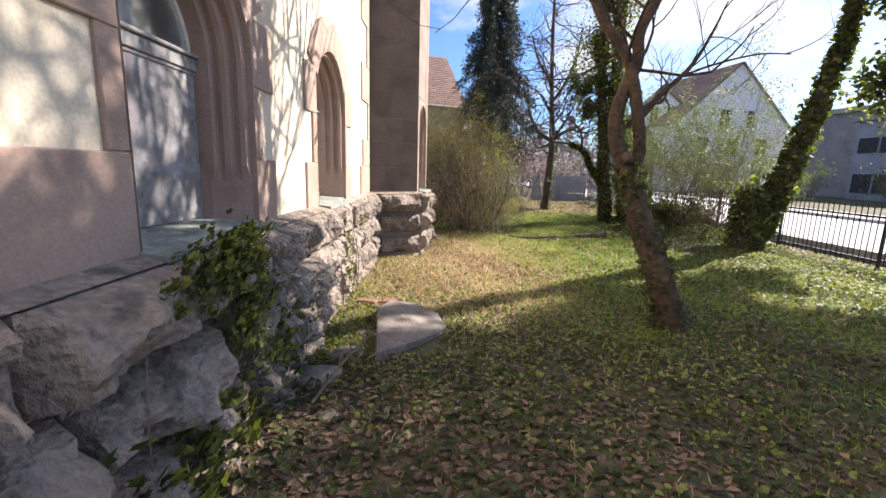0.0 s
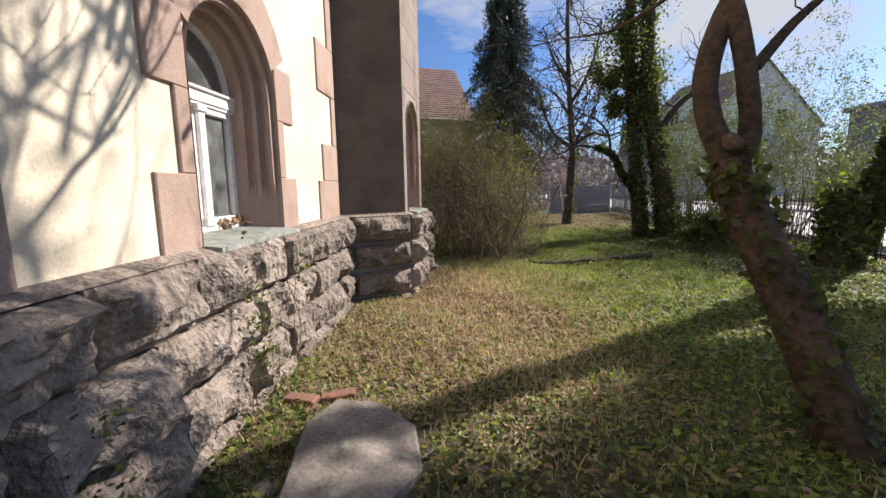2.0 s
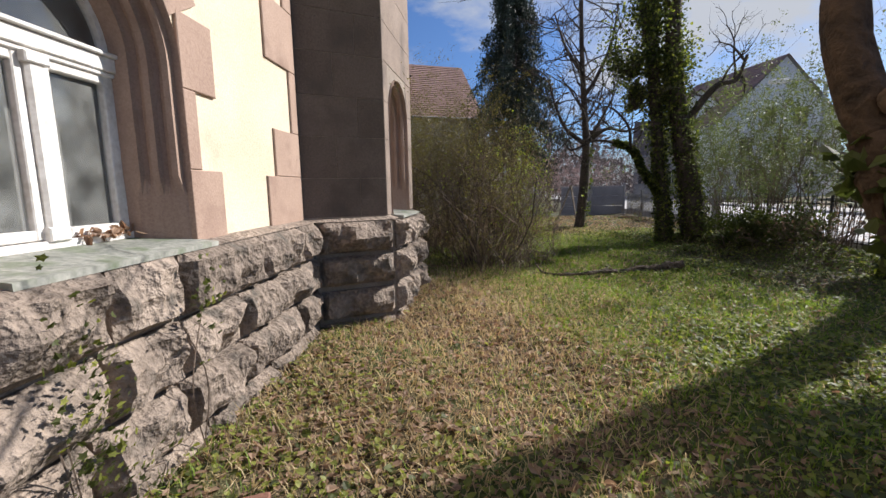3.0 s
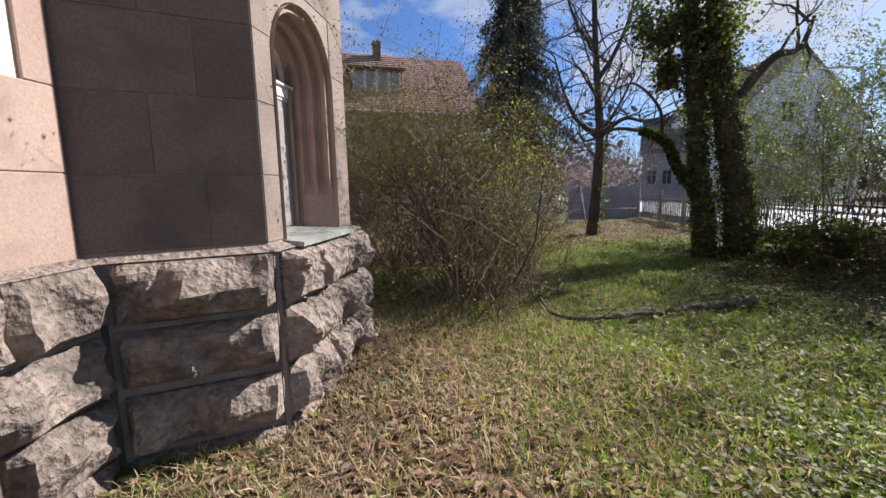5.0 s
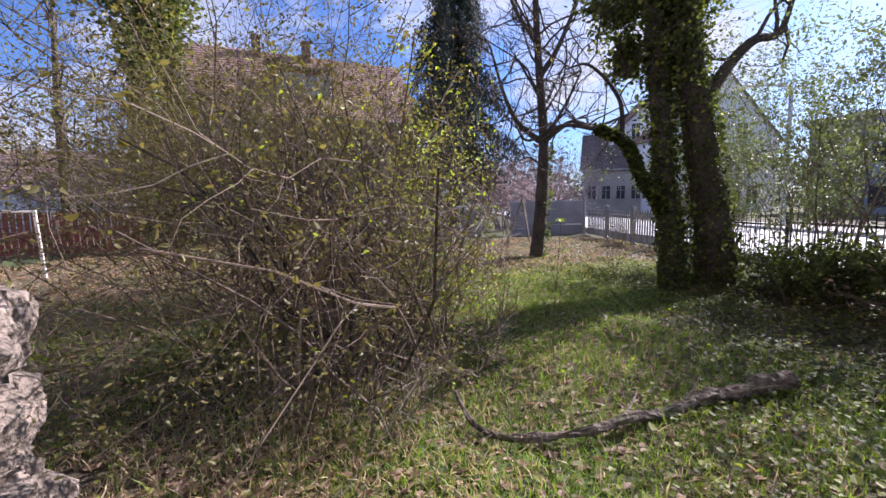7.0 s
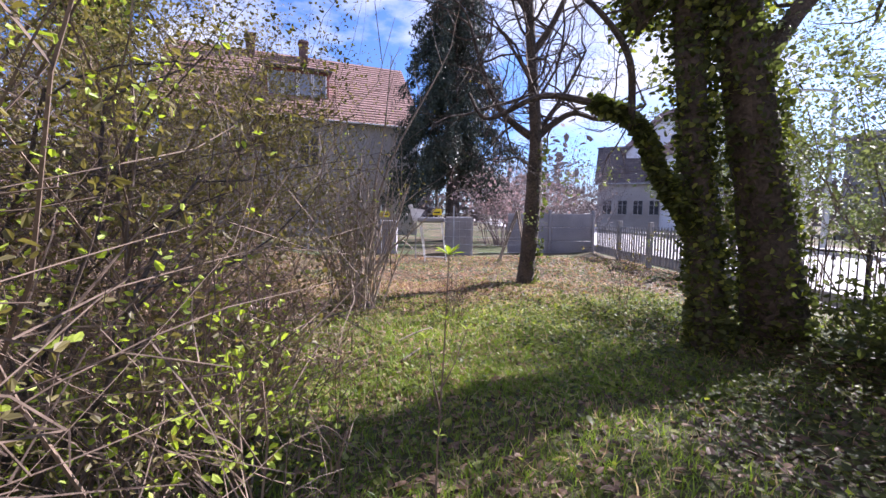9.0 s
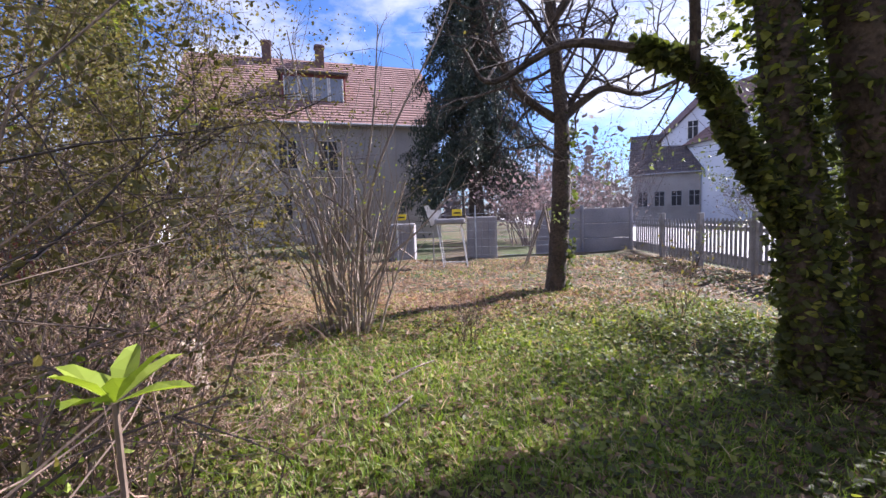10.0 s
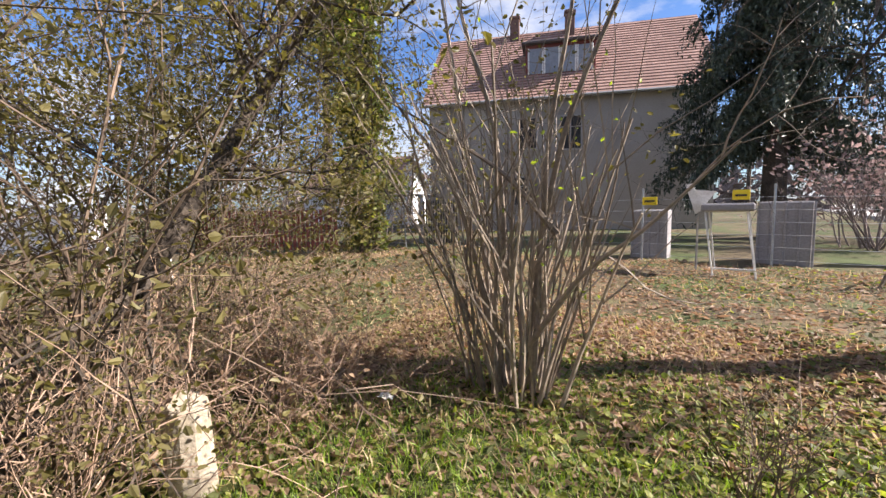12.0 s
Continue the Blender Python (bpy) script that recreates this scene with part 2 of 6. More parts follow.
def glass(name, tone, rough):
    m = bpy.data.materials.new(name)
    m.use_nodes = True
    b = m.node_tree.nodes["Principled BSDF"]
    b.inputs["Base Color"].default_value, b.inputs["Roughness"].default_value = (*tone, 1), rough
    b.inputs["Transmission Weight"].default_value, b.inputs["IOR"].default_value = 1.0, 1.6
    n, l = m.node_tree.nodes, m.node_tree.links
    # patchy pale diffuse layer paints the sky's reflection onto the panes
    sky_haze, mixer, spots = n.new("ShaderNodeBsdfDiffuse"), n.new("ShaderNodeMixShader"), n.new("ShaderNodeTexNoise")
    sky_haze.inputs["Color"].default_value = (0.62, 0.64, 0.62, 1)
    spots.inputs["Scale"].default_value, spots.inputs["Detail"].default_value = 5.0, 6
    amount = n.new("ShaderNodeMapRange")
    amount.inputs["From Min"].default_value, amount.inputs["From Max"].default_value = 0.35, 0.75
    amount.inputs["To Min"].default_value, amount.inputs["To Max"].default_value = 0.06, 0.3
    tc = n.new("ShaderNodeTexCoord")
    l.new(tc.outputs["Object"], spots.inputs["Vector"])
    l.new(spots.outputs["Fac"], amount.inputs["Value"])
    l.new(amount.outputs[0], mixer.inputs["Fac"])
    l.new(b.outputs[0], mixer.inputs[1])
    l.new(sky_haze.outputs[0], mixer.inputs[2])
    l.new(mixer.outputs[0], n["Material Output"].inputs["Surface"])
    return m


M_GLASS = glass("dusty_window_glass", (0.75, 0.78, 0.78), 0.06)


# ---- mesh tools ----
class Acc:
    """Collects vertices and faces of many pieces for one mesh."""

    def __init__(self):
        self.v, self.f, self.n = [], [], 0

    def add(self, v, f):
        v = np.asarray(v, float).reshape(-1, 3)
        self.v.append(v)
        self.f.append(np.asarray(f, int) + self.n)
        self.n += len(v)

    def mesh(self, name, smooth=False):
        me = bpy.data.meshes.new(name)
        v = np.concatenate(self.v)
        loops = np.concatenate([f.ravel() for f in self.f])
        sizes = np.concatenate([np.full(len(f), f.shape[1]) for f in self.f])
        me.vertices.add(len(v))
        me.vertices.foreach_set("co", v.ravel())
        me.loops.add(len(loops))
        me.loops.foreach_set("vertex_index", loops)
        me.polygons.add(len(sizes))
        me.polygons.foreach_set("loop_start", np.concatenate([[0], np.cumsum(sizes)[:-1]]))
        me.polygons.foreach_set("use_smooth", np.full(len(sizes), smooth))
        me.update(calc_edges=True)
        return me


def put(name, acc, material, parent=None, label="", smooth=False):
    me = acc.mesh(name, smooth) if isinstance(acc, Acc) else acc
    if not me.materials:
        me.materials.append(material)
    ob = new(name, me)
    ob.parent = parent
    if label:
        ob["label"] = label
    return ob


def thing(name, at, label, category, group="", kind=""):
    ob = new(name)
    ob.location = at
    ob.empty_display_size = 0.2
    return tagged(ob, label, category, group, kind)


def under(ob, parent):
    """Hangs a mesh built in world places under a thing that stands elsewhere."""
    ob.parent = parent
    ob.matrix_parent_inverse = Matrix.Translation(parent.matrix_basis.translation).inverted()
    return ob


BOX_F = np.array([(0, 3, 2, 1), (4, 5, 6, 7), (0, 1, 5, 4), (1, 2, 6, 5), (2, 3, 7, 6), (3, 0, 4, 7)])


def box(acc, lo, hi, turn=0.0, pivot=None):
    (a, b, c), (d, e, f) = lo, hi
    v = np.array([(a, b, c), (d, b, c), (d, e, c), (a, e, c), (a, b, f), (d, b, f), (d, e, f), (a, e, f)], float)
    if turn:
        p = np.array(pivot if pivot is not None else ((a + d) / 2, (b + e) / 2, 0))
        s, k = math.sin(turn), math.cos(turn)
        w = v - p
        v = np.stack([w[:, 0] * k - w[:, 1] * s, w[:, 0] * s + w[:, 1] * k, w[:, 2]], 1) + p
    acc.add(v, BOX_F)


def bevel_box(acc, lo, hi, c=0.008, turn=0.0, pivot=None):
    """A box whose upright and level edges are chamfered."""
    bm = bmesh.new()
    bmesh.ops.create_cube(bm, size=1)
    lo, hi = Vector(lo), Vector(hi)
    mid, size = (lo + hi) / 2, hi - lo
    for v in bm.verts:
        v.co = Vector((v.co.x * size.x, v.co.y * size.y, v.co.z * size.z)) + mid
    bmesh.ops.bevel(bm, geom=bm.edges[:], offset=c, segments=1, affect="EDGES", clamp_overlap=True)
    p = Vector(pivot) if pivot is not None else Vector((mid.x, mid.y, 0))
    m = Matrix.Translation(p) @ Matrix.Rotation(turn, 4, "Z") @ Matrix.Translation(-p)
    bm.verts.index_update()
    v = [tuple(m @ x.co) for x in bm.verts]
    for k in (3, 4, 5, 6):
        f = [[x.index for x in g.verts] for g in bm.faces if len(g.verts) == k]
        if f:
            acc.add(np.array(v), np.array(f))
    bm.free()


def tube(acc, pts, radii, sides=6, wobble=0.0, rng=None):
    """A tapered round stem along a line of points."""
    pts = np.asarray(pts, float)
    radii = np.broadcast_to(np.asarray(radii, float), (len(pts),))
    way = np.gradient(pts, axis=0)
    way /= np.linalg.norm(way, axis=1, keepdims=True) + 1e-9
    ref = np.array((0.0, 0.0, 1.0)) if abs(way[0][2]) < 0.9 else np.array((1.0, 0.0, 0.0))
    u = np.cross(way, ref)
    u /= np.linalg.norm(u, axis=1, keepdims=True) + 1e-9
    w = np.cross(way, u)
    a = np.arange(sides) * 2 * np.pi / sides
    r = radii[:, None] * np.ones((1, sides))
    if wobble:
        r = r * (1 + wobble * rng.uniform(-1, 1, r.shape))
    ring = pts[:, None] + r[..., None] * (np.cos(a)[None, :, None] * u[:, None] + np.sin(a)[None, :, None] * w[:, None])
    n = len(pts)
    i, j = np.meshgrid(np.arange(n - 1), np.arange(sides), indexing="ij")
    k = (j + 1) % sides
    f = np.stack([i * sides + j, i * sides + k, (i + 1) * sides + k, (i + 1) * sides + j], -1).reshape(-1, 4)
    acc.add(ring.reshape(-1, 3), f)
    acc.f.append(np.array([np.arange(sides)[::-1], (n - 1) * sides + np.arange(sides)]) + acc.n - n * sides)


def spline(pts, n):
    """Smooth line through a few points."""
    p = np.asarray(pts, float)
    q = np.vstack([2 * p[0] - p[1], p, 2 * p[-1] - p[-2]])
    outp = []
    for s in np.linspace(0, len(p) - 1 - 1e-6, n):
        i = int(s)
        t = s - i
        a, b, c, d = q[i:i + 4]
        outp.append(0.5 * (2 * b + (c - a) * t + (2 * a - 5 * b + 4 * c - d) * t * t + (3 * b - a - 3 * c + d) * t ** 3))
    return np.array(outp)


def turns(rng, n, tilt_max=3.1, upright=False):
    """n random turns; upright keeps the z axis within tilt_max of up."""
    yaw = rng.uniform(0, 2 * np.pi, n)
    tilt = rng.uniform(0, tilt_max, n) if not upright else np.abs(rng.normal(0, tilt_max, n))
    spin = rng.uniform(0, 2 * np.pi, n)
    cy, sy, ct, st, cs, ss = np.cos(yaw), np.sin(yaw), np.cos(tilt), np.sin(tilt), np.cos(spin), np.sin(spin)
    z = np.zeros(n)
    o = np.ones(n)
    rz = np.array([[cy, -sy, z], [sy, cy, z], [z, z, o]]).transpose(2, 0, 1)
    rx = np.array([[o, z, z], [z, ct, -st], [z, st, ct]]).transpose(2, 0, 1)
    rs = np.array([[cs, -ss, z], [ss, cs, z], [z, z, o]]).transpose(2, 0, 1)
    return rz @ rx @ rs


def scatter(acc, tv, tf, pos, rot, scale):
    """Lays a small shape many times into one mesh."""
    tv, tf = np.asarray(tv, float), np.asarray(tf, int)
    n, k = len(pos), len(tv)
    v = np.einsum("nij,kj->nki", rot, tv) * np.asarray(scale, float).reshape(n, 1, -1) + np.asarray(pos)[:, None]
    f = tf[None] + (np.arange(n) * k)[:, None, None]
    acc.add(v.reshape(-1, 3), f.reshape(-1, tf.shape[1]))


LEAF_V = [(0, 0, 0), (0.3, 0.3, 0.1), (0.2, 0.75, 0.09), (0, 1, -0.06), (-0.2, 0.75, 0.09), (-0.3, 0.3, 0.1)]
LEAF_F = [(0, 1, 2, 3), (0, 3, 4, 5)]
IVY_V = [(0, 0, 0), (0.34, -0.12, 0.05), (0.3, 0.22, 0.08), (0.52, 0.42, 0.02), (0.2, 0.55, 0.06), (0, 1.0, -0.05),
         (-0.2, 0.55, 0.06), (-0.52, 0.42, 0.02), (-0.3, 0.22, 0.08), (-0.34, -0.12, 0.05)]
IVY_F4 = [(0, 1, 2, 4), (0, 4, 5, 6), (0, 6, 8, 9)]
IVY_F3 = [(2, 3, 4), (6, 7, 8)]
COVER_V = [(0, 0, 0), (0.42, 0.12, 0.08), (0.34, 0.6, 0.06), (0, 0.95, -0.04), (-0.34, 0.6, 0.06), (-0.42, 0.12, 0.08)]
BLADE_V = [(-0.035, 0, 0), (0.035, 0, 0), (0.028, 0.12, 0.55), (-0.028, 0.12, 0.55), (0.004, 0.42, 0.95), (-0.004, 0.42, 0.95)]
BLADE_F = [(0, 1, 2, 3), (3, 2, 4, 5)]


def ivy_leaves(acc, pos, rot, scale):
    tv = np.asarray(IVY_V, float)
    n, k = len(pos), len(tv)
    v = np.einsum("nij,kj->nki", rot, tv) * np.asarray(scale, float).reshape(n, 1, -1) + np.asarray(pos)[:, None]
    base = acc.n
    acc.add(v.reshape(-1, 3), (np.asarray(IVY_F4)[None] + (np.arange(n) * k)[:, None, None]).reshape(-1, 4))
    acc.f.append((np.asarray(IVY_F3)[None] + (np.arange(n) * k)[:, None, None]).reshape(-1, 3) + base)


WAY = np.array([(0.05, 0.0), (0.3, 2.0), (0.45, 3.2), (0.72, 5.3), (0.8, 6.1), (1.07, 7.1), (1.3, 7.7), (1.6, 8.2), (2.5, 10.2), (2.72, 11.0), (2.8, 12.2), (2.77, 12.7), (2.55, 13.4)])


def on_way(p, wide=0.5):
    """Whether points lie over the trodden way, below head height."""
    p = np.atleast_2d(p)
    a, b = WAY[:-1], WAY[1:]
    ab = b - a
    t = np.clip(((p[:, None, :2] - a) * ab).sum(-1) / (ab * ab).sum(-1), 0, 1)
    gap = np.linalg.norm(p[:, None, :2] - (a + t[..., None] * ab), axis=-1).min(1)
    return (gap < wide) & (p[:, 2] < 2.6)


def grow(acc, start, way, length, radius, depth, rng, tips, lift=0.25, spread=0.7, kids=(3, 5), bend=0.16, thin=0.55, sides=5, shrink=0.62):
    """A branch with its side branches; collects its ends in tips."""
    n = 6 if depth else 4
    p, d = np.array(start, float), np.array(way, float)
    d /= np.linalg.norm(d)
    pts = [p.copy()]
    for _ in range(n):
        d = d + rng.normal(0, bend, 3) + np.array((0, 0, lift * 0.18))
        d /= np.linalg.norm(d)
        p = p + d * length / n
        if on_way(p, 0.62)[0]:
            break
        pts.append(p.copy())
    if len(pts) < 3:
        return
    cut = len(pts) <= n
    n = len(pts) - 1
    end = 0.0015 if cut else radius * (0.35 if depth else 0.25)
    radius = min(radius, 0.009) if cut else radius
    tube(acc, pts, np.linspace(radius, end, n + 1), sides if radius > 0.012 else 3)
    tips.append(pts[-1])
    if depth <= 0:
        tips.append(pts[n // 2])
        return
    for _ in range(rng.integers(*kids)):
        s = rng.uniform(0.3, 0.98)
        i = min(int(s * n), n - 1)
        q = pts[i] + (pts[i + 1] - pts[i]) * (s * n - i)
        side = rng.normal(0, 1, 3)
        side -= d * side.dot(d)
        side /= np.linalg.norm(side) + 1e-9
        grow(acc, q, d * (1 - spread * 0.5) + side * spread + np.array((0, 0, lift)), length * rng.uniform(0.4, 0.75) * shrink / 0.62,
             max(radius * thin * (1 - 0.4 * s), 0.0025), depth - 1, rng, tips, lift, spread, kids, bend, thin, sides, shrink)

# ---- ground ----
FENCE_X = 8.2


def gz(x, y):
    """Height of the ground."""
    x, y = np.asarray(x, float), np.asarray(y, float)
    z = -0.15 + 0.03 * np.sin(x * 1.3 + 0.6) * np.sin(y * 0.9) + 0.02 * np.sin(x * 3.1 + y * 2.3)
    z = z + 0.45 * np.exp(-((x + 2.6) ** 2 / 3.5 + (y - 21.0) ** 2 / 1.3))      # heap of leaves
    z = z + 0.3 * np.exp(-((x - 6.9) ** 2 / 0.6 + (y - 11.6) ** 2 / 0.9))        # brushwood heap
    z = z + 0.25 * np.exp(-((x - 6.6) ** 2 / 0.8 + (y - 14.0) ** 2 / 1.2))
    near = 1 / (1 + np.exp(np.clip((x - FENCE_X - 0.2) * 8, -50, 50)))
    return z * near + (-0.3) * (1 - near)


gx = np.concatenate([[-900, -300, -120, -60, -40], np.arange(-25, -4, 1.0), np.arange(-4, 9.4, 0.2), np.arange(9.5, 40, 1.5), [45, 60, 120, 300, 900]])
gy = np.concatenate([[-900, -300, -120, -60, -30], np.arange(-20, -3, 1.0), np.arange(-3, 26, 0.2), np.arange(26.5, 60, 1.5), [65, 120, 300, 900]])
XX, YY = np.meshgrid(gx, gy, indexing="ij")
ga = Acc()
I, J = np.meshgrid(np.arange(len(gx) - 1), np.arange(len(gy) - 1), indexing="ij")
I, J = I.ravel(), J.ravel()
ny = len(gy)
ga.add(np.stack([XX, YY, gz(XX, YY)], -1).reshape(-1, 3), np.stack([I * ny + J, (I + 1) * ny + J, (I + 1) * ny + J + 1, I * ny + J + 1], -1))
tagged(put("ground", ga, M_SOIL, smooth=True), "churchyard soil with moss, leaf litter and thin grass", "ground", kind="structure")

# street beyond the fence
ra = Acc()
box(ra, (9.6, -80, -0.42), (17.5, 140, -0.2))
tagged(put("road", ra, M_ROAD), "pale sunlit concrete street beyond the fence", "road", kind="structure")
pa = Acc()
box(pa, (17.7, -80, -0.42), (20.2, 140, -0.08))
tagged(put("pavement", pa, M_KERB), "grey pavement on the far side of the street", "pavement", kind="structure")
for kx in (9.4, 17.5):
    ka = Acc()
    for k in range(60):
        bevel_box(ka, (kx, -30 + k * 1.5, -0.42), (kx + 0.2, -30 + k * 1.5 + 1.48, -0.07), 0.02)
    tagged(put("kerb", ka, M_KERB), "grey stone kerb along the street", "kerb", kind="structure")

# ---- church ----
WX, Z0, TOP = -1.33, 1.0, 8.5
church = thing("church_building", (WX, 4.0, gz(-1.3, 4.0)), "old church with cream plaster, pink sandstone dressings and rough stone plinth", "church")


def arch_line(c, r, spring, z0, n=18):
    """Outline of a round-headed opening, along the wall and up."""
    a = np.linspace(math.pi, 0, n)
    return np.vstack([[(c - r, z0)], np.stack([c + r * np.cos(a), spring + r * np.sin(a)], 1), [(c + r, z0)]])


def frame_of(p0, p1):
    """Maps (along, up, out) of a wall from p0 to p1 to the world; out is to the right of the way."""
    d = np.array(p1, float) - np.array(p0, float)
    length = np.linalg.norm(d)
    d /= length
    out = np.array((d[1], -d[0]))

    def at(s, z, o=0.0):
        s, z, o = np.broadcast_arrays(np.asarray(s, float), np.asarray(z, float), np.asarray(o, float))
        return np.stack([p0[0] + d[0] * s + out[0] * o, p0[1] + d[1] * s + out[1] * o, z], -1)

    return at, length


def strip(acc, a, b, flip=False):
    """Quads between two lines of points."""
    n = len(a)
    i = np.arange(n - 1)
    f = np.stack([i, i + 1, n + i + 1, n + i], 1)
    acc.add(np.vstack([a, b]), f[:, ::-1] if flip else f)


def slab_block(acc, at, s0, s1, z0, z1, o0, o1, c=0.006):
    """A squared stone in a wall: its face is bevelled."""
    v = np.concatenate([at([s0, s1, s1, s0], [z0, z0, z1, z1], o0), at([s0, s1, s1, s0], [z0, z0, z1, z1], o1 - c),
                        at([s0 + c, s1 - c, s1 - c, s0 + c], [z0 + c, z0 + c, z1 - c, z1 - c], o1)])
    f = []
    for k in (0, 4):
        f += [(k + i, k + (i + 1) % 4, k + 4 + (i + 1) % 4, k + 4 + i) for i in range(4)]
    f.append((8, 9, 10, 11))
    acc.add(v, f)


def rock(at, s0, s1, z0, z1, out0, seed, bulge=0.07):
    """A rock-faced stone with a rough bulging face."""
    nu, nv = max(6, int((s1 - s0) / 0.04)), max(6, int((z1 - z0) / 0.04))
    u, v = np.meshgrid(np.linspace(0, 1, nu + 1), np.linspace(0, 1, nv + 1), indexing="ij")
    rim = np.minimum(np.minimum(u * (s1 - s0), (1 - u) * (s1 - s0)), np.minimum(v * (z1 - z0), (1 - v) * (z1 - z0)))
    lift = np.clip(rim / 0.035, 0, 1) ** 0.5
    nz = np.array([noise.fractal(Vector((a * (s1 - s0) * 4 + seed * 7.3, b * (z1 - z0) * 4 + seed * 1.7, seed)), 1.0, 2.1, 4) for a, b in zip(u.ravel(), v.ravel())]).reshape(u.shape)
    o = out0 + lift * (bulge * 0.6 + np.clip(nz, -0.75, 1.2) * bulge * 0.85 + np.clip(rim / 0.16, 0, 1) * bulge * 0.35)
    wob = 0.012 * np.sin(seed * 3.1 + v * 5)
    p = at(s0 + u * (s1 - s0) + wob * (rim > 0), z0 + v * (z1 - z0), o)
    acc = Acc()
    i, j = np.meshgrid(np.arange(nu), np.arange(nv), indexing="ij")
    w = nv + 1
    acc.add(p.reshape(-1, 3), np.stack([i * w + j, (i + 1) * w + j, (i + 1) * w + j + 1, i * w + j + 1], -1).reshape(-1, 4))
    edge_i = np.concatenate([np.arange(nu + 1) * w, nu * w + np.arange(1, w), (np.arange(nu)[::-1]) * w + nv, np.arange(1, nv)[::-1]])
    ring = p.reshape(-1, 3)[edge_i]
    backp = at(s0, z0, out0 - 0.08) - at(s0, z0, out0)
    strip(acc, np.vstack([ring, ring[:1]]) + backp, np.vstack([ring, ring[:1]]))
    return acc.mesh("stone", False)


FACES = {"main": ((WX, -8.0), (WX, 7.467)), "diag": ((WX, 7.467), (-0.53, 7.93)), "side": ((-0.53, 7.93), (-0.44, 9.36)), "back": ((-0.44, 9.36), (-1.3, 9.86)), "end": ((-1.3, 9.86), (-14.0, 9.86))}
PLINTH = {"main": ((-1.19, -8.0), (-1.19, 7.44)), "diag": ((-1.19, 7.44), (-0.43, 7.865)), "side": ((-0.43, 7.865), (-0.335, 9.42)), "back": ((-0.335, 9.42), (-1.25, 9.96)), "end": ((-1.25, 9.96), (-14.0, 9.96))}
OPEN = [("main", 8.0 + 2.45, 0.6, 2.08, 1), ("main", 8.0 + 5.11, 0.6, 2.08, 2), ("side", 0.66, 0.46, 2.16, 3)]

for key, (p0, p1) in FACES.items():
    at, length = frame_of(p0, p1)
    wa = Acc()
    edges = sorted([o for o in OPEN if o[0] == key], key=lambda o: o[1])
    s = 0.0
    for _, c, r, spring, _n in edges:
        wa.add(at([s, c - r - 0.012, c - r - 0.012, s], [Z0, Z0, TOP, TOP]), [(0, 1, 2, 3)])
        line = arch_line(c, r + 0.012, spring, Z0)
        strip(wa, at(line[1:-1, 0], line[1:-1, 1]), at(line[1:-1, 0], np.full(len(line) - 2, TOP)))
        strip(wa, at(line[:, 0], line[:, 1], -0.55), at(line[:, 0], line[:, 1]))
        s = c + r + 0.012
    wa.add(at([s, length, length, s], [Z0, Z0, TOP, TOP]), [(0, 1, 2, 3)])
    wa.add(at([0, length, length, 0], [Z0, Z0, TOP, TOP], -0.56), [(3, 2, 1, 0)])
    wa.add(np.concatenate([at([0, length], [TOP, TOP], 0), at([length, 0], [TOP, TOP], -0.56)]), [(0, 1, 2, 3)])
    under(put("wall", wa, M_PLASTER if key in ("main", "end") else M_MORTAR), church)

# plinth: mortar core, ledge and rock-faced stones
core, ledge = Acc(), Acc()
for key, (p0, p1) in PLINTH.items():
    at, length = frame_of(p0, p1)
    core.add(at([0, length, length, 0], [-0.6, -0.6, 0.985, 0.985], -0.035), [(0, 1, 2, 3)])
    q0, q1 = FACES[key]
    ledge.add(np.array([(*p0, 0.985), (*p1, 0.985), (*q1, 1.02), (*q0, 1.02)]), [(0, 1, 2, 3)])
plinth = under(put("plinth", core, M_MORTAR), church)
under(put("ledge", ledge, M_ROCK), church)
plinth["label"] = "rock-faced sandstone plinth with mortar joints"
rng = np.random.default_rng(5)
count = 0
for key, rows in (("main", [(-0.42, -0.06), (-0.05, 0.28), (0.295, 0.62), (0.635, 0.985)]), ("diag", [(-0.42, -0.11), (-0.07, 0.25), (0.285, 0.61), (0.645, 0.975)]),
                  ("side", [(-0.42, -0.11), (-0.07, 0.25), (0.285, 0.61), (0.645, 0.975)]), ("back", [(-0.42, -0.11), (-0.07, 0.25), (0.285, 0.61), (0.645, 0.975)])):
    at, length = frame_of(*PLINTH[key])
    for row, (z0, z1) in enumerate(rows):
        s = 5.5 if key == "main" else 0.02
        while s < length - 0.05:
            w = rng.uniform(0.45, 1.0) if key == "main" else rng.uniform(0.42, 0.8)
            e = min(s + w, length - 0.02)
            if length - 0.02 - e < 0.25:
                e = length - 0.02
            old = key == "main" and s < 11.4
            count += 1
            put("stone", rock(at, s + 0.016, e - 0.016, z0 + rng.uniform(0, 0.012), z1 - rng.uniform(0, 0.012), 0.0, count, (0.19 if old else 0.105) if key == "main" else 0.13), M_ROCK, plinth)
            s = e

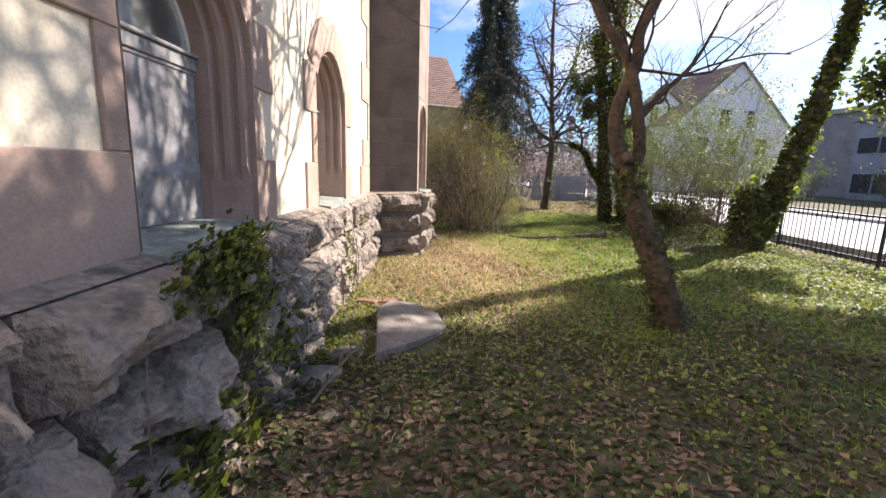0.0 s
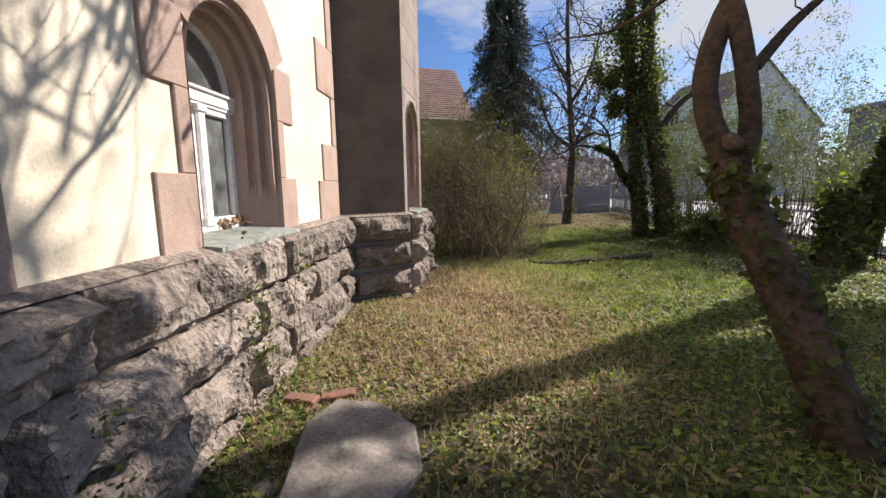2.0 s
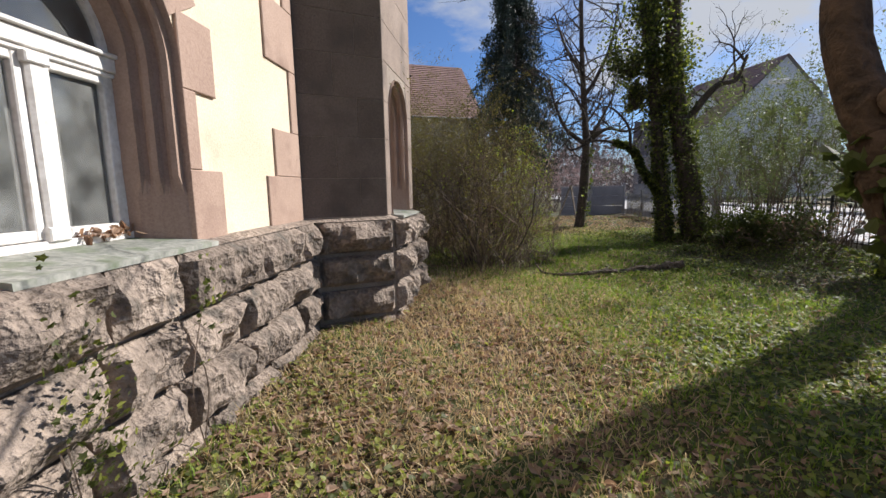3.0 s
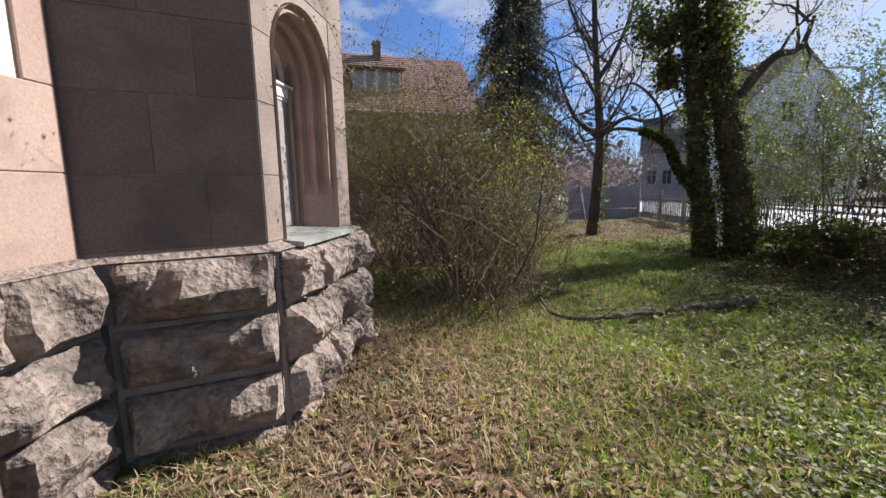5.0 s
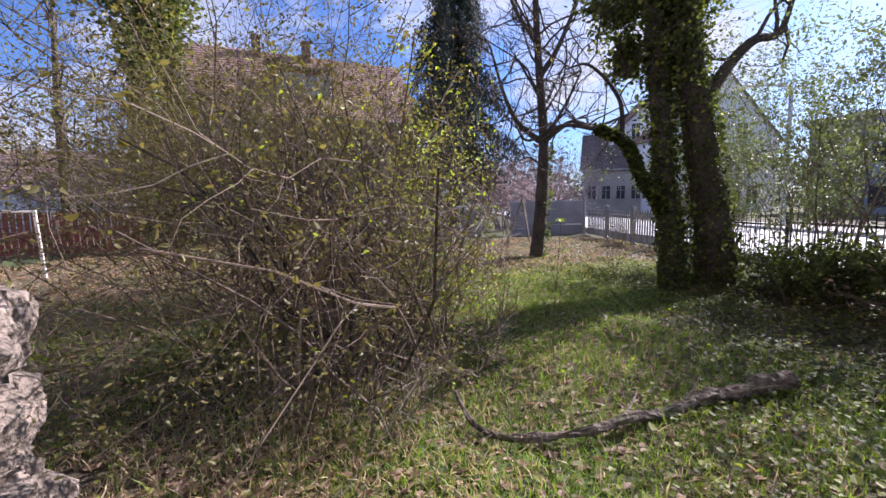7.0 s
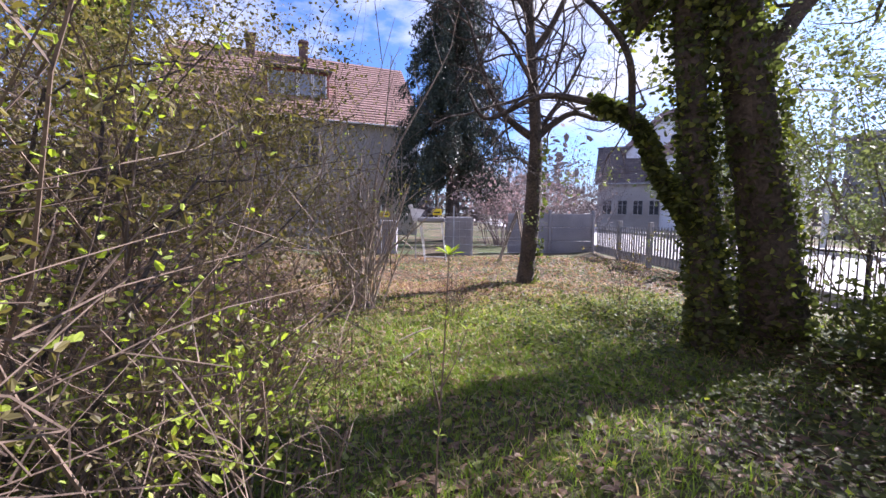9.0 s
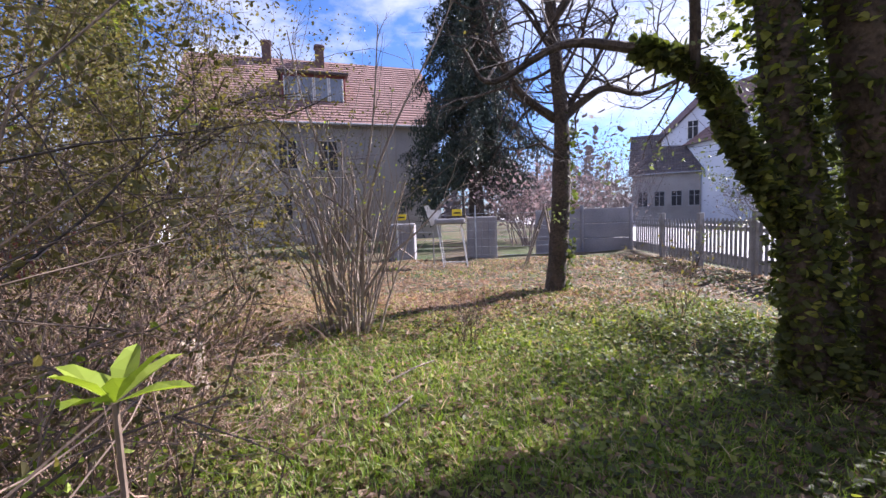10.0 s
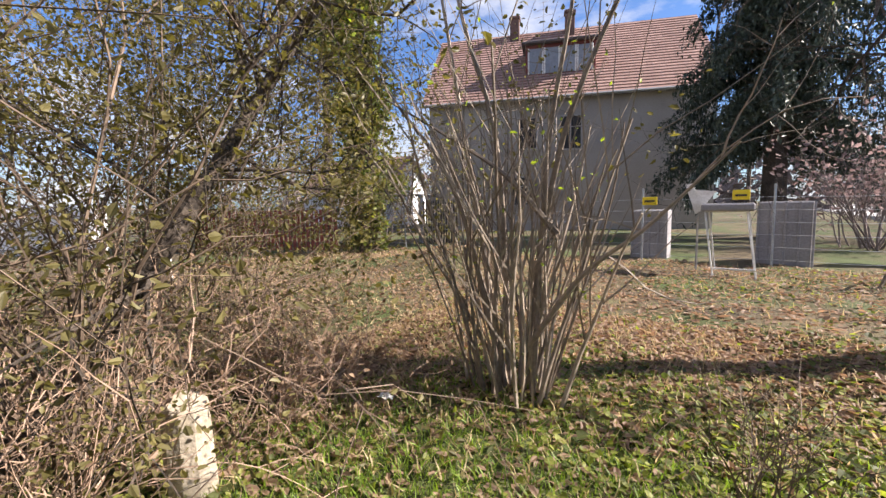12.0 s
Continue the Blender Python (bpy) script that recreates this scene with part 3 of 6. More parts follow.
# ashlar on the angled face and round the side window
for key, levels in (("diag", 16), ("side", 16), ("back", 16)):
    at, length = frame_of(*FACES[key])
    z = 1.03
    for k in range(levels):
        h = 0.43 if k % 2 else 0.41
        cut = [0, length * (0.42 if k % 2 else 0.68), length] if key != "side" else [0, length]
        for a, b in zip(cut[:-1], cut[1:]):
            spans = [(a, b)]
            if key == "side":
                r = 0.47 if z < 2.6 else 0
                spans = [(a, 0.66 - r), (0.66 + r, b)] if r else [(a, b)]
                if 2.0 < z < 2.65:
                    spans = [(a, 0.66 - 0.47), (0.66 + 0.47, b)]
            for c0, c1 in spans:
                if c1 - c0 > 0.04:
                    ba = Acc()
                    slab_block(ba, at, c0 + 0.002, c1 - 0.002, z + 0.002, z + h - 0.002, -0.02, 0.006, 0.002)
                    # one stone in two tones: lighter on the sunlit side, darkened for shaded faces
                    under(put("ashlar_block", ba, M_ASHLARSHADE if key != "side" else M_SANDSTONE), church)
        z += h


def window(key, c, r, spring, which):
    """Round-headed church window: dressed stone, moulded reveal, sill and joinery."""
    at, _ = frame_of(*FACES[key])
    win = new(f"window_{which}")
    win.location = Vector(at(c, Z0)[()])
    words = {1: "boarded-up round-headed window with grey board and glazed fanlight", 2: "round-headed church window with white two-light frame and dusty glass", 3: "boarded-up narrow round-headed window in sandstone"}[which]
    tagged(win, words, "window", kind="structure")
    # dressed stones round the opening
    if key == "main":
        for side in (-1, 1):
            for z0, z1, w in ((1.005, 1.46, 0.35), (1.462, 1.948, 0.13), (1.95, 2.4, 0.35)):
                ba = Acc()
                w = 1.0 if which == 1 and side < 0 and z0 < 1.1 else w
                a, b = (c - r - w, c - r - 0.005) if side < 0 else (c + r + 0.005, c + r + w)
                slab_block(ba, at, a, b, z0, z1, -0.1, 0.022)
                under(put("quoin_block", ba, M_PINK), win)
        a = np.linspace(math.pi * 0.86, math.pi * 0.14, 10)
        inner = np.stack([c + r * np.cos(a), spring + r * np.sin(a)], 1)
        outer = np.stack([c + (r + 0.3) * np.cos(a), spring + 0.02 + (r + 0.32) * np.sin(a)], 1)
        for k in range(9):
            ba = Acc()
            q = np.array([inner[k], outer[k], outer[k + 1], inner[k + 1]])
            v = np.concatenate([at(q[:, 0], q[:, 1], -0.1), at(q[:, 0], q[:, 1], 0.02)])
            ba.add(v, BOX_F)
            under(put("voussoir", ba, M_PINK), win)
    # moulded reveal
    prof = [(0.0, 0.024), (0.0, -0.02), (0.045, -0.025), (0.052, -0.06), (0.028, -0.075), (0.028, -0.098), (0.052, -0.112), (0.09, -0.116), (0.096, -0.152), (0.072, -0.166), (0.072, -0.188), (0.096, -0.202), (0.128, -0.207), (0.132, -0.33)]
    flat = [(0.0, 0.024), (0.0, -0.01), (0.01, -0.02), (0.03, -0.06), (0.04, -0.08), (0.05, -0.1), (0.06, -0.12), (0.07, -0.14), (0.08, -0.16), (0.09, -0.18), (0.1, -0.2), (0.11, -0.22), (0.12, -0.24), (0.13, -0.33)]
    ma = Acc()
    lines = []
    for (i0, o0), (i1, o1) in zip(prof, flat):
        body = arch_line(c, r - i0, spring, Z0 + 0.42, 22)
        lo = arch_line(c, r - i1, spring, Z0, 22)
        mid = arch_line(c, r - i1, spring, Z0 + 0.3, 22)
        pts = np.vstack([at(lo[:1, 0], lo[:1, 1], o1), at(mid[:1, 0], mid[:1, 1], o1), at(body[:, 0], body[:, 1], o0), at(mid[-1:, 0], mid[-1:, 1], o1), at(lo[-1:, 0], lo[-1:, 1], o1)])
        lines.append(pts)
    for a, b in zip(lines[:-1], lines[1:]):
        strip(ma, b, a)
    under(put("moulded_reveal", ma, M_PINK, label="pink sandstone reveal with rounded mouldings"), win)
    # sill
    sa = Acc()
    v0 = at([c - r - 0.02, c + r + 0.02], [1.06, 1.06], -0.36)
    v1 = at([c - r - 0.02, c + r + 0.02], [1.012, 1.012], 0.15)
    low0, low1 = v0 - (0, 0, 0.08), v1 - (0, 0, 0.03)
    sa.add(np.vstack([low0, low1[::-1], v0, v1[::-1]]), BOX_F)
    under(put("sill", sa, M_SLATE, label="mossy grey-green stone sill"), win)
    # joinery
    ri = r - 0.125
    deep = -0.31
    fr = Acc()
    o_line, i_line = arch_line(c, ri + 0.02, spring, 1.05, 22), arch_line(c, ri - 0.04, spring, 1.05, 22)
    for o in (deep,):
        strip(fr, at(i_line[:, 0], i_line[:, 1], o), at(o_line[:, 0], o_line[:, 1], o))
        strip(fr, at(i_line[:, 0], i_line[:, 1], o - 0.06), at(i_line[:, 0], i_line[:, 1], o))
    frame_part = under(put("window_frame", fr, M_WHITE, label="chipped white painted timber"), win)
    tz = 2.03 if which != 3 else 2.1

    paint = M_BOARD if which == 1 else M_WHITE

    def bar(name, s0, s1, z0, z1, o0, o1, mat=paint, c0=0.006):
        ba = Acc()
        slab_block(ba, at, s0, s1, z0, z1, o0, o1, c0)
        return under(put(name, ba, mat), win)

    bar("transom", c - ri, c + ri, tz - 0.03, tz + 0.05, deep - 0.05, deep + 0.03)
    bar("transom_moulding", c - ri, c + ri, tz + 0.05, tz + 0.075, deep - 0.05, deep + 0.05)
    bar("transom_moulding", c - ri, c + ri, tz - 0.055, tz - 0.03, deep - 0.05, deep + 0.018)
    ga2 = Acc()
    fan = arch_line(c, ri - 0.03, max(spring, tz + 0.03), tz + 0.03, 22)
    cen = at(c, tz + 0.06, deep - 0.03)
    pts = at(fan[:, 0], fan[:, 1], deep - 0.03)
    ga2.add(np.vstack([cen[None], pts]), [(0, i + 2, i + 1) for i in range(len(pts) - 1)])
    pane = under(put("pane", ga2, M_GLASS, label="dusty fanlight glass"), win)
    pane.visible_shadow = False
    if which == 2:
        bar("sill_rail", c - ri, c + ri, 1.05, 1.095, deep - 0.05, deep + 0.025)
        bar("mullion", c - 0.045, c + 0.045, 1.09, tz - 0.05, deep - 0.05, deep + 0.03, c0=0.015)
        bar("mullion_capital", c - 0.06, c + 0.06, tz - 0.1, tz - 0.05, deep - 0.05, deep + 0.045)
        bar("mullion_base", c - 0.055, c + 0.055, 1.09, 1.16, deep - 0.05, deep + 0.04)
        for a, b in ((c - ri + 0.03, c - 0.045), (c + 0.045, c + ri - 0.03)):
            for s0, s1, z0, z1 in ((a, a + 0.045, 1.1, tz - 0.05), (b - 0.045, b, 1.1, tz - 0.05), (a + 0.045, b - 0.045, 1.1, 1.15), (a + 0.045, b - 0.045, tz - 0.1, tz - 0.055)):
                bar("casement_bar", s0, s1, z0, z1, deep - 0.05, deep + 0.004)
            pg = Acc()
            pg.add(at([a + 0.03, b - 0.03, b - 0.03, a + 0.03], [1.12, 1.12, tz - 0.07, tz - 0.07], deep - 0.03), [(0, 1, 2, 3)])
            pane = under(put("pane", pg, M_GLASS, label="dusty window glass"), win)
            pane.visible_shadow = False
        da = Acc()
        rg = np.random.default_rng(3)
        n = 60
        scatter(da, LEAF_V, LEAF_F, at(rg.uniform(c + 0.1, c + ri, n), np.full(n, 1.1), rg.uniform(deep + 0.0, deep + 0.06, n)), turns(rg, n), rg.uniform(0.03, 0.08, n))
        tagged(put("leaf_litter", da, M_DEAD), "dry dead leaves lying on the window sill", "dead leaves", kind="stuff")
    else:
        mat = M_BOARD if which == 1 else M_PALEBOARD
        cuts = [c - ri + 0.01, c + ri - 0.01] if which == 1 else np.linspace(c - ri + 0.01, c + ri - 0.01, 3)
        for a, b in zip(cuts[:-1], cuts[1:]):
            bar("board", a + 0.002, b - 0.002, 1.06, tz - 0.055, deep - 0.04, deep + 0.01, mat, 0.003)
    # flat sheet behind, its dark grey standing in for the unlit room
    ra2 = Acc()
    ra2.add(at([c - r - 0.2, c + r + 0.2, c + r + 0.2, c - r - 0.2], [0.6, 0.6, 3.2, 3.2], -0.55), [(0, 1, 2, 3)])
    under(put("dark_inside", ra2, M_ROOMGLOOM), win)


for o in OPEN:
    window(*o)
# stepped corner stones where the plaster meets the angled face
at, length = frame_of(*FACES["main"])
for z0, z1, w in ((1.01, 1.45, 0.72), (1.452, 1.87, 0.55), (1.872, 2.45, 0.16), (2.452, 3.0, 0.62), (3.002, 3.6, 0.2), (3.602, 4.2, 0.62), (4.202, 8.4, 0.3)):
    ba = Acc()
    slab_block(ba, at, length - w, length - 0.004, z0, z1, -0.1, 0.02)
    under(put("corner_stone", ba, M_PINK), church)

# ---- street fence ----
def post_line(name, label, y0, y1, step, kind_of):
    y = y0
    while y < y1 - 0.01:
        kind_of(name, label, y, min(y + step, y1))
        y += step


def iron_panel(name, label, y0, y1):
    z = float(gz(FENCE_X - 0.3, (y0 + y1) / 2))
    f = thing(name, (FENCE_X, y0, z), label, "fence", "street fence panels")
    a = Acc()
    bevel_box(a, (FENCE_X - 0.025, y0 - 0.025, z - 0.3), (FENCE_X + 0.025, y0 + 0.025, z + 1.22), 0.006)
    under(put("post", a, M_IRON), f)
    for h in (0.1, 0.93):
        a = Acc()
        box(a, (FENCE_X - 0.02, y0 + 0.025, z + h), (FENCE_X + 0.02, y1 - 0.025, z + h + 0.035))
        under(put("rail", a, M_IRON), f)
    n = int((y1 - y0) / 0.125)
    for k in range(1, n):
        y = y0 + (y1 - y0) * k / n
        a = Acc()
        tube(a, [(FENCE_X - 0.03, y, z + 0.02), (FENCE_X - 0.03, y, z + 1.12), (FENCE_X - 0.03, y, z + 1.18)], [0.01, 0.01, 0.003], 5)
        under(put("bar", a, M_IRON), f)
        if k % 4 == 0:
            a = Acc()
            tube(a, [(FENCE_X - 0.03, y, z + 0.82), (FENCE_X - 0.03, y, z + 0.85), (FENCE_X - 0.03, y, z + 0.89)], [0.012, 0.032, 0.012], 8)
            under(put("knob", a, M_IRON), f)


def picket_panel(name, label, y0, y1):
    z = float(gz(FENCE_X - 0.3, (y0 + y1) / 2))
    f = thing(name, (FENCE_X, y0, z), label, "fence", "picket fence panels")
    a = Acc()
    bevel_box(a, (FENCE_X - 0.06, y0 - 0.06, z - 0.3), (FENCE_X + 0.06, y0 + 0.06, z + 1.25), 0.01)
    under(put("post", a, M_PICKET), f)
    for h in (0.25, 0.85):
        a = Acc()
        box(a, (FENCE_X + 0.0, y0 + 0.06, z + h), (FENCE_X + 0.04, y1 - 0.06, z + h + 0.07))
        under(put("rail", a, M_PICKET), f)
    n = int((y1 - y0) / 0.15)
    for k in range(1, n):
        y = y0 + (y1 - y0) * k / n
        a = Acc()
        v = [(FENCE_X - 0.022, y - 0.038, z + 0.05), (FENCE_X - 0.022, y + 0.038, z + 0.05), (FENCE_X - 0.022, y + 0.038, z + 1.04), (FENCE_X - 0.022, y, z + 1.1), (FENCE_X - 0.022, y - 0.038, z + 1.04)]
        w = [(x + 0.02, b, c) for x, b, c in v]
        a.add(v + w, [(i, (i + 1) % 5, 5 + (i + 1) % 5, 5 + i) for i in range(5)])
        a.f.append(np.array([(4, 3, 2, 1, 0), (5, 6, 7, 8, 9)]))
        under(put("slat", a, M_PICKET), f)


post_line("iron_fence", "black wrought-iron railing with round knobs along the street", -2.0, 17.5, 2.5, iron_panel)
post_line("picket_fence", "weathered grey wooden picket fence along the street", 17.5, 25.5, 2.0, picket_panel)

# grey panel wall and wire fence at the end of the yard
for k in range(2):
    x0 = 8.1 - k * 1.6
    w = thing("fence_panel", (x0 - 0.8, 25.6, -0.2), "grey concrete garden fence panel between posts", "fence", "grey fence panels")
    for j in range(3):
        a = Acc()
        bevel_box(a, (x0 - 1.55, 25.57, -0.2 + j * 0.5), (x0 - 0.05, 25.63, -0.2 + j * 0.5 + 0.49), 0.012)
        under(put("panel", a, M_CONCRETE), w)
    a = Acc()
    bevel_box(a, (x0 - 0.06, 25.53, -0.3), (x0 + 0.04, 25.67, 1.42), 0.012)
    under(put("post", a, M_CONCRETE), w)
for k, x0 in enumerate(np.arange(-11.5, 4.4, 2.4)):
    f = thing("wire_fence", (x0, 24.0, -0.2), "sagging wire mesh fence between thin metal posts", "fence", "wire fence panels")
    a = Acc()
    tube(a, [(x0, 24, -0.3), (x0, 24, 1.5)], 0.025, 6)
    under(put("post", a, M_GREYMETAL), f)
    for h in np.linspace(0.0, 1.25, 6):
        a = Acc()
        tube(a, [(x0, 24, h), (x0 + 1.2, 24, h - 0.03), (x0 + 2.4, 24, h)], 0.004, 3)
        under(put("wire", a, M_GREYMETAL), f)

# ---- buildings ----
def tiled(acc, corner, along, up, rows, cols, thick=0.05):
    """Rows of lapped roof tiles as stepped courses; along and up span the slope."""
    corner, along, up = np.array(corner, float), np.array(along, float), np.array(up, float)
    nrm = np.cross(along, up)
    nrm /= np.linalg.norm(nrm)
    for r in range(rows):
        a0, a1 = corner + up * r / rows, corner + up * (r + 1.06) / rows
        c = np.linspace(0, 1, cols + 1)[:-1]
        w = 0.97 / cols
        lo = a0[None] + c[:, None] * along[None] + nrm * thick
        q = np.stack([lo, lo + along * w, a1[None] + c[:, None] * along[None] + along * w + nrm * 0.005, a1[None] + c[:, None] * along[None] + nrm * 0.005,
                      lo - nrm * thick, lo + along * w - nrm * thick], 1)
        k = np.arange(cols)[:, None] * 6
        acc.add(q.reshape(-1, 3), np.concatenate([k + np.array([[0, 1, 2, 3]]), k + np.array([[4, 5, 1, 0]])]))


def house(name, label, origin, yaw, width, depth, eave, ridge, wall_mat, roof_mat, windows=(), gable_windows=(), chimneys=(), group="", rows=22, cols=46, dormer=None, ground=-0.3, hip=0.0):
    """A gabled house; its front starts at origin and runs along yaw, its depth lies to the left of that way."""
    o = np.array(origin, float)
    d, b = np.array((math.cos(yaw), math.sin(yaw), 0)), np.array((-math.sin(yaw), math.cos(yaw), 0))
    up = np.array((0, 0, 1.0))
    h = thing(name, (*origin[:2], ground), label, "house", group)

    def P(s, t, z):
        return o + d * s + b * t + up * (z - o[2])

    wa = Acc()
    for s0, t0, s1, t1 in ((0, 0, width, 0), (width, depth, 0, depth)):
        wa.add([P(s0, t0, ground), P(s1, t1, ground), P(s1, t1, eave), P(s0, t0, eave)], [(0, 1, 2, 3)])
    for s, order in ((0, (depth, 0)), (width, (0, depth))):
        wa.add([P(s, order[0], ground), P(s, order[1], ground), P(s, order[1], eave), P(s, depth / 2, ridge - 0.05), P(s, order[0], eave)], [(0, 1, 2, 3, 4)])
    under(put("wall", wa, wall_mat), h)
    over = 0.35
    ra = Acc()
    slope = (ridge - eave) / (depth / 2)
    tiled(ra, P(-over, -over, eave - over * slope), d * (width + 2 * over), b * (depth / 2 + over) + up * (ridge - eave + over * slope), rows, cols)
    tiled(ra, P(width + over, depth + over, eave - over * slope), -d * (width + 2 * over), -b * (depth / 2 + over) + up * (ridge - eave + over * slope), rows, cols)
    roof = under(put("roof", ra, roof_mat), h)
    sa = Acc()
    for t0, t1 in ((-over, depth / 2), (depth + over, depth / 2)):
        v = [P(-over, t0, eave - over * slope - 0.12), P(width + over, t0, eave - over * slope - 0.12), P(width + over, t1, ridge - 0.1), P(-over, t1, ridge - 0.1)]
        sa.add(v, [(0, 1, 2, 3)])
    under(put("roof_underside", sa, M_PICKET), h)
    ga3 = Acc()
    tube(ga3, [P(-over, -over - 0.06, eave - over * slope - 0.02), P(width + over, -over - 0.06, eave - over * slope - 0.02)], 0.07, 6)
    under(put("gutter", ga3, M_GREYMETAL), h)

    def opening(s, z, w, hgt, face):
        def Q(a, c, off):
            return P(a, -off, c) if face == "front" else (P(width + off, a, c) if face == "right" else P(-off, a, c))
        win = Acc()
        flip = face == "left"
        pts = [Q(s, z, 0.02), Q(s + w, z, 0.02), Q(s + w, z + hgt, 0.02), Q(s, z + hgt, 0.02)]
        win.add(pts[::-1] if flip else pts, [(0, 1, 2, 3)])
        wob = under(put("window", win, M_DARK, label="dark window panes"), h)
        fa = Acc()
        for s0, s1, z0, z1 in ((s - 0.08, s, z, z + hgt), (s + w, s + w + 0.08, z, z + hgt), (s - 0.08, s + w + 0.08, z + hgt, z + hgt + 0.08), (s + w / 2 - 0.035, s + w / 2 + 0.035, z, z + hgt), (s, s + w, z + hgt * 0.66, z + hgt * 0.66 + 0.05)):
            v = [Q(s0, z0, 0.0), Q(s1, z0, 0.0), Q(s1, z1, 0.0), Q(s0, z1, 0.0), Q(s0, z0, 0.06), Q(s1, z0, 0.06), Q(s1, z1, 0.06), Q(s0, z1, 0.06)]
            fa.add(v, BOX_F)
        put("frame", fa, M_KERB if wall_mat == M_RENDER else M_WHITE, wob)
        la = Acc()
        v = [Q(s - 0.12, z - 0.1, 0.0), Q(s + w + 0.12, z - 0.1, 0.0), Q(s + w + 0.12, z - 0.01, 0.0), Q(s - 0.12, z - 0.01, 0.0), Q(s - 0.12, z - 0.1, 0.14), Q(s + w + 0.12, z - 0.1, 0.14), Q(s + w + 0.12, z - 0.01, 0.14), Q(s - 0.12, z - 0.01, 0.14)]
        la.add(v, BOX_F)
        put("sill", la, M_KERB, wob)

    for s, z, w, hgt in windows:
        opening(s, z, w, hgt, "front")
    for s, z, w, hgt, face in gable_windows:
        opening(s, z, w, hgt, face)
    for s, t, w, top in chimneys:
        ca = Acc()
        z0 = eave + min(t, depth - t) * slope - 0.5
        bevel_box(ca, P(s, t, z0) - np.array((w / 2, w / 2, 0)), P(s, t, top) + np.array((w / 2, w / 2, 0)), 0.02, yaw)
        bevel_box(ca, P(s, t, top - 0.2) - np.array((w / 2 + 0.06, w / 2 + 0.06, 0)), P(s, t, top - 0.08) + np.array((w / 2 + 0.06, w / 2 + 0.06, 0)), 0.02, yaw)
        put("chimney", ca, M_CHIMNEY, roof)
    if dormer:
        s, w, z, hh, t = dormer
        da = Acc()
        bevel_box(da, P(s, t, z) - np.array((0, 0, 0)), P(s, t, z) + np.array((w, 2.6, hh)), 0.02, yaw, P(s, t, z))
        dm = under(put("dormer", da, M_REDWOOD, label="red-brown roof dormer with windows"), h)
        ta = Acc()
        bevel_box(ta, P(s, t, z) + np.array((-0.2, -0.3, hh)), P(s, t, z) + np.array((w + 0.2, 2.8, hh + 0.14)), 0.03, yaw, P(s, t, z))
        put("dormer_roof", ta, M_TILEDARK, dm)
        n = 4
        for k in range(n):
            pa2 = Acc()
            s0 = s + 0.12 + k * (w - 0.24) / n
            bevel_box(pa2, P(s0, t - 0.04, z + 0.25), P(s0, t - 0.04, z + 0.25) + np.array(((w - 0.24) / n - 0.08, 0.05, hh - 0.45)), 0.01, yaw, P(s0, t - 0.04, z + 0.25))
            put("dormer_window", pa2, M_BLUEGREY, dm)
            for q in (0.0, (w - 0.24) / n - 0.1):
                pf = Acc()
                bevel_box(pf, P(s0 + q, t - 0.07, z + 0.22), P(s0 + q, t - 0.07, z + 0.22) + np.array((0.08, 0.05, hh - 0.4)), 0.01, yaw, P(s0 + q, t - 0.07, z + 0.22))
                put("dormer_frame", pf, M_WHITE, dm)
    return h


big = house("grey_house", "grey rendered house with red tiled roof, dormer and two chimneys", (-12.0, 32.4, 0), radians(22), 14.0, 9.5, 6.9, 11.6, M_RENDER, M_TILE,
            windows=[(4.8, 4.1, 0.9, 1.5), (6.9, 4.0, 1.0, 1.6), (4.4, 1.2, 0.9, 1.4)], chimneys=[(4.3, 4.4, 0.55, 12.5), (7.5, 4.4, 0.55, 12.5)], dormer=(5.1, 3.6, 7.9, 1.75, 1.2), rows=26, cols=50)
for k in range(1):
    a = Acc()
    tube(a, [(-8.2, 39.0, 11.0), (-8.2, 39.0, 13.4)], 0.02, 4)
    for j, z in enumerate((12.5, 12.9, 13.3)):
        tube(a, [(-8.2 - 0.6 + 0.15 * j, 39.0, z), (-8.2 + 0.6 - 0.15 * j, 39.0, z)], 0.012, 3)
    if k == 0:
        under(put("aerial", a, M_GREYMETAL), big)


def gable_front(name, label, mid, yaw, width, depth, eave, ridge, wins, roof_mat):
    """A house that shows its gable end; mid is the middle of the gable's foot."""
    b = np.array((math.cos(yaw), math.sin(yaw)))
    side = np.array((-b[1], b[0]))
    # the front of house() runs into the depth, so its left end is the gable
    return house(name, label, (*(np.array(mid) - side * width / 2), 0), yaw, depth, width, eave, ridge, M_WHITEWALL, roof_mat, gable_windows=[(s + width / 2, z, w, h, "left") for s, z, w, h in wins], group="houses across the street", rows=20, cols=36)


gable_front("white_gable_house", "large white rendered house with red roof, gable towards the street", (34.67, 54.8), radians(100), 15.6, 14.0, 8.0, 15.1,
            [(0.6, 7.7, 1.4, 1.9), (-3.2, 7.7, 1.4, 1.9), (3.2, 4.4, 1.5, 1.9), (-1.0, 4.4, 1.5, 1.9), (-5.0, 4.4, 1.5, 1.9), (3.0, 0.7, 1.5, 1.9), (-1.0, 0.3, 1.8, 2.5), (-5.0, 0.7, 1.5, 1.9)], M_TILE)
gable_front("white_corner_house", "white gabled house with small upper windows and red-brown roof", (27.5, 58.0), radians(62), 8.0, 14.0, 8.6, 12.4, [(-1.4, 8.4, 0.9, 1.8), (0.6, 8.4, 0.9, 1.8), (-2.6, 4.6, 0.9, 1.6), (0.8, 4.6, 0.9, 1.6), (-2.6, 1.2, 1.0, 1.6), (0.8, 1.2, 1.0, 1.6)], M_TILE)
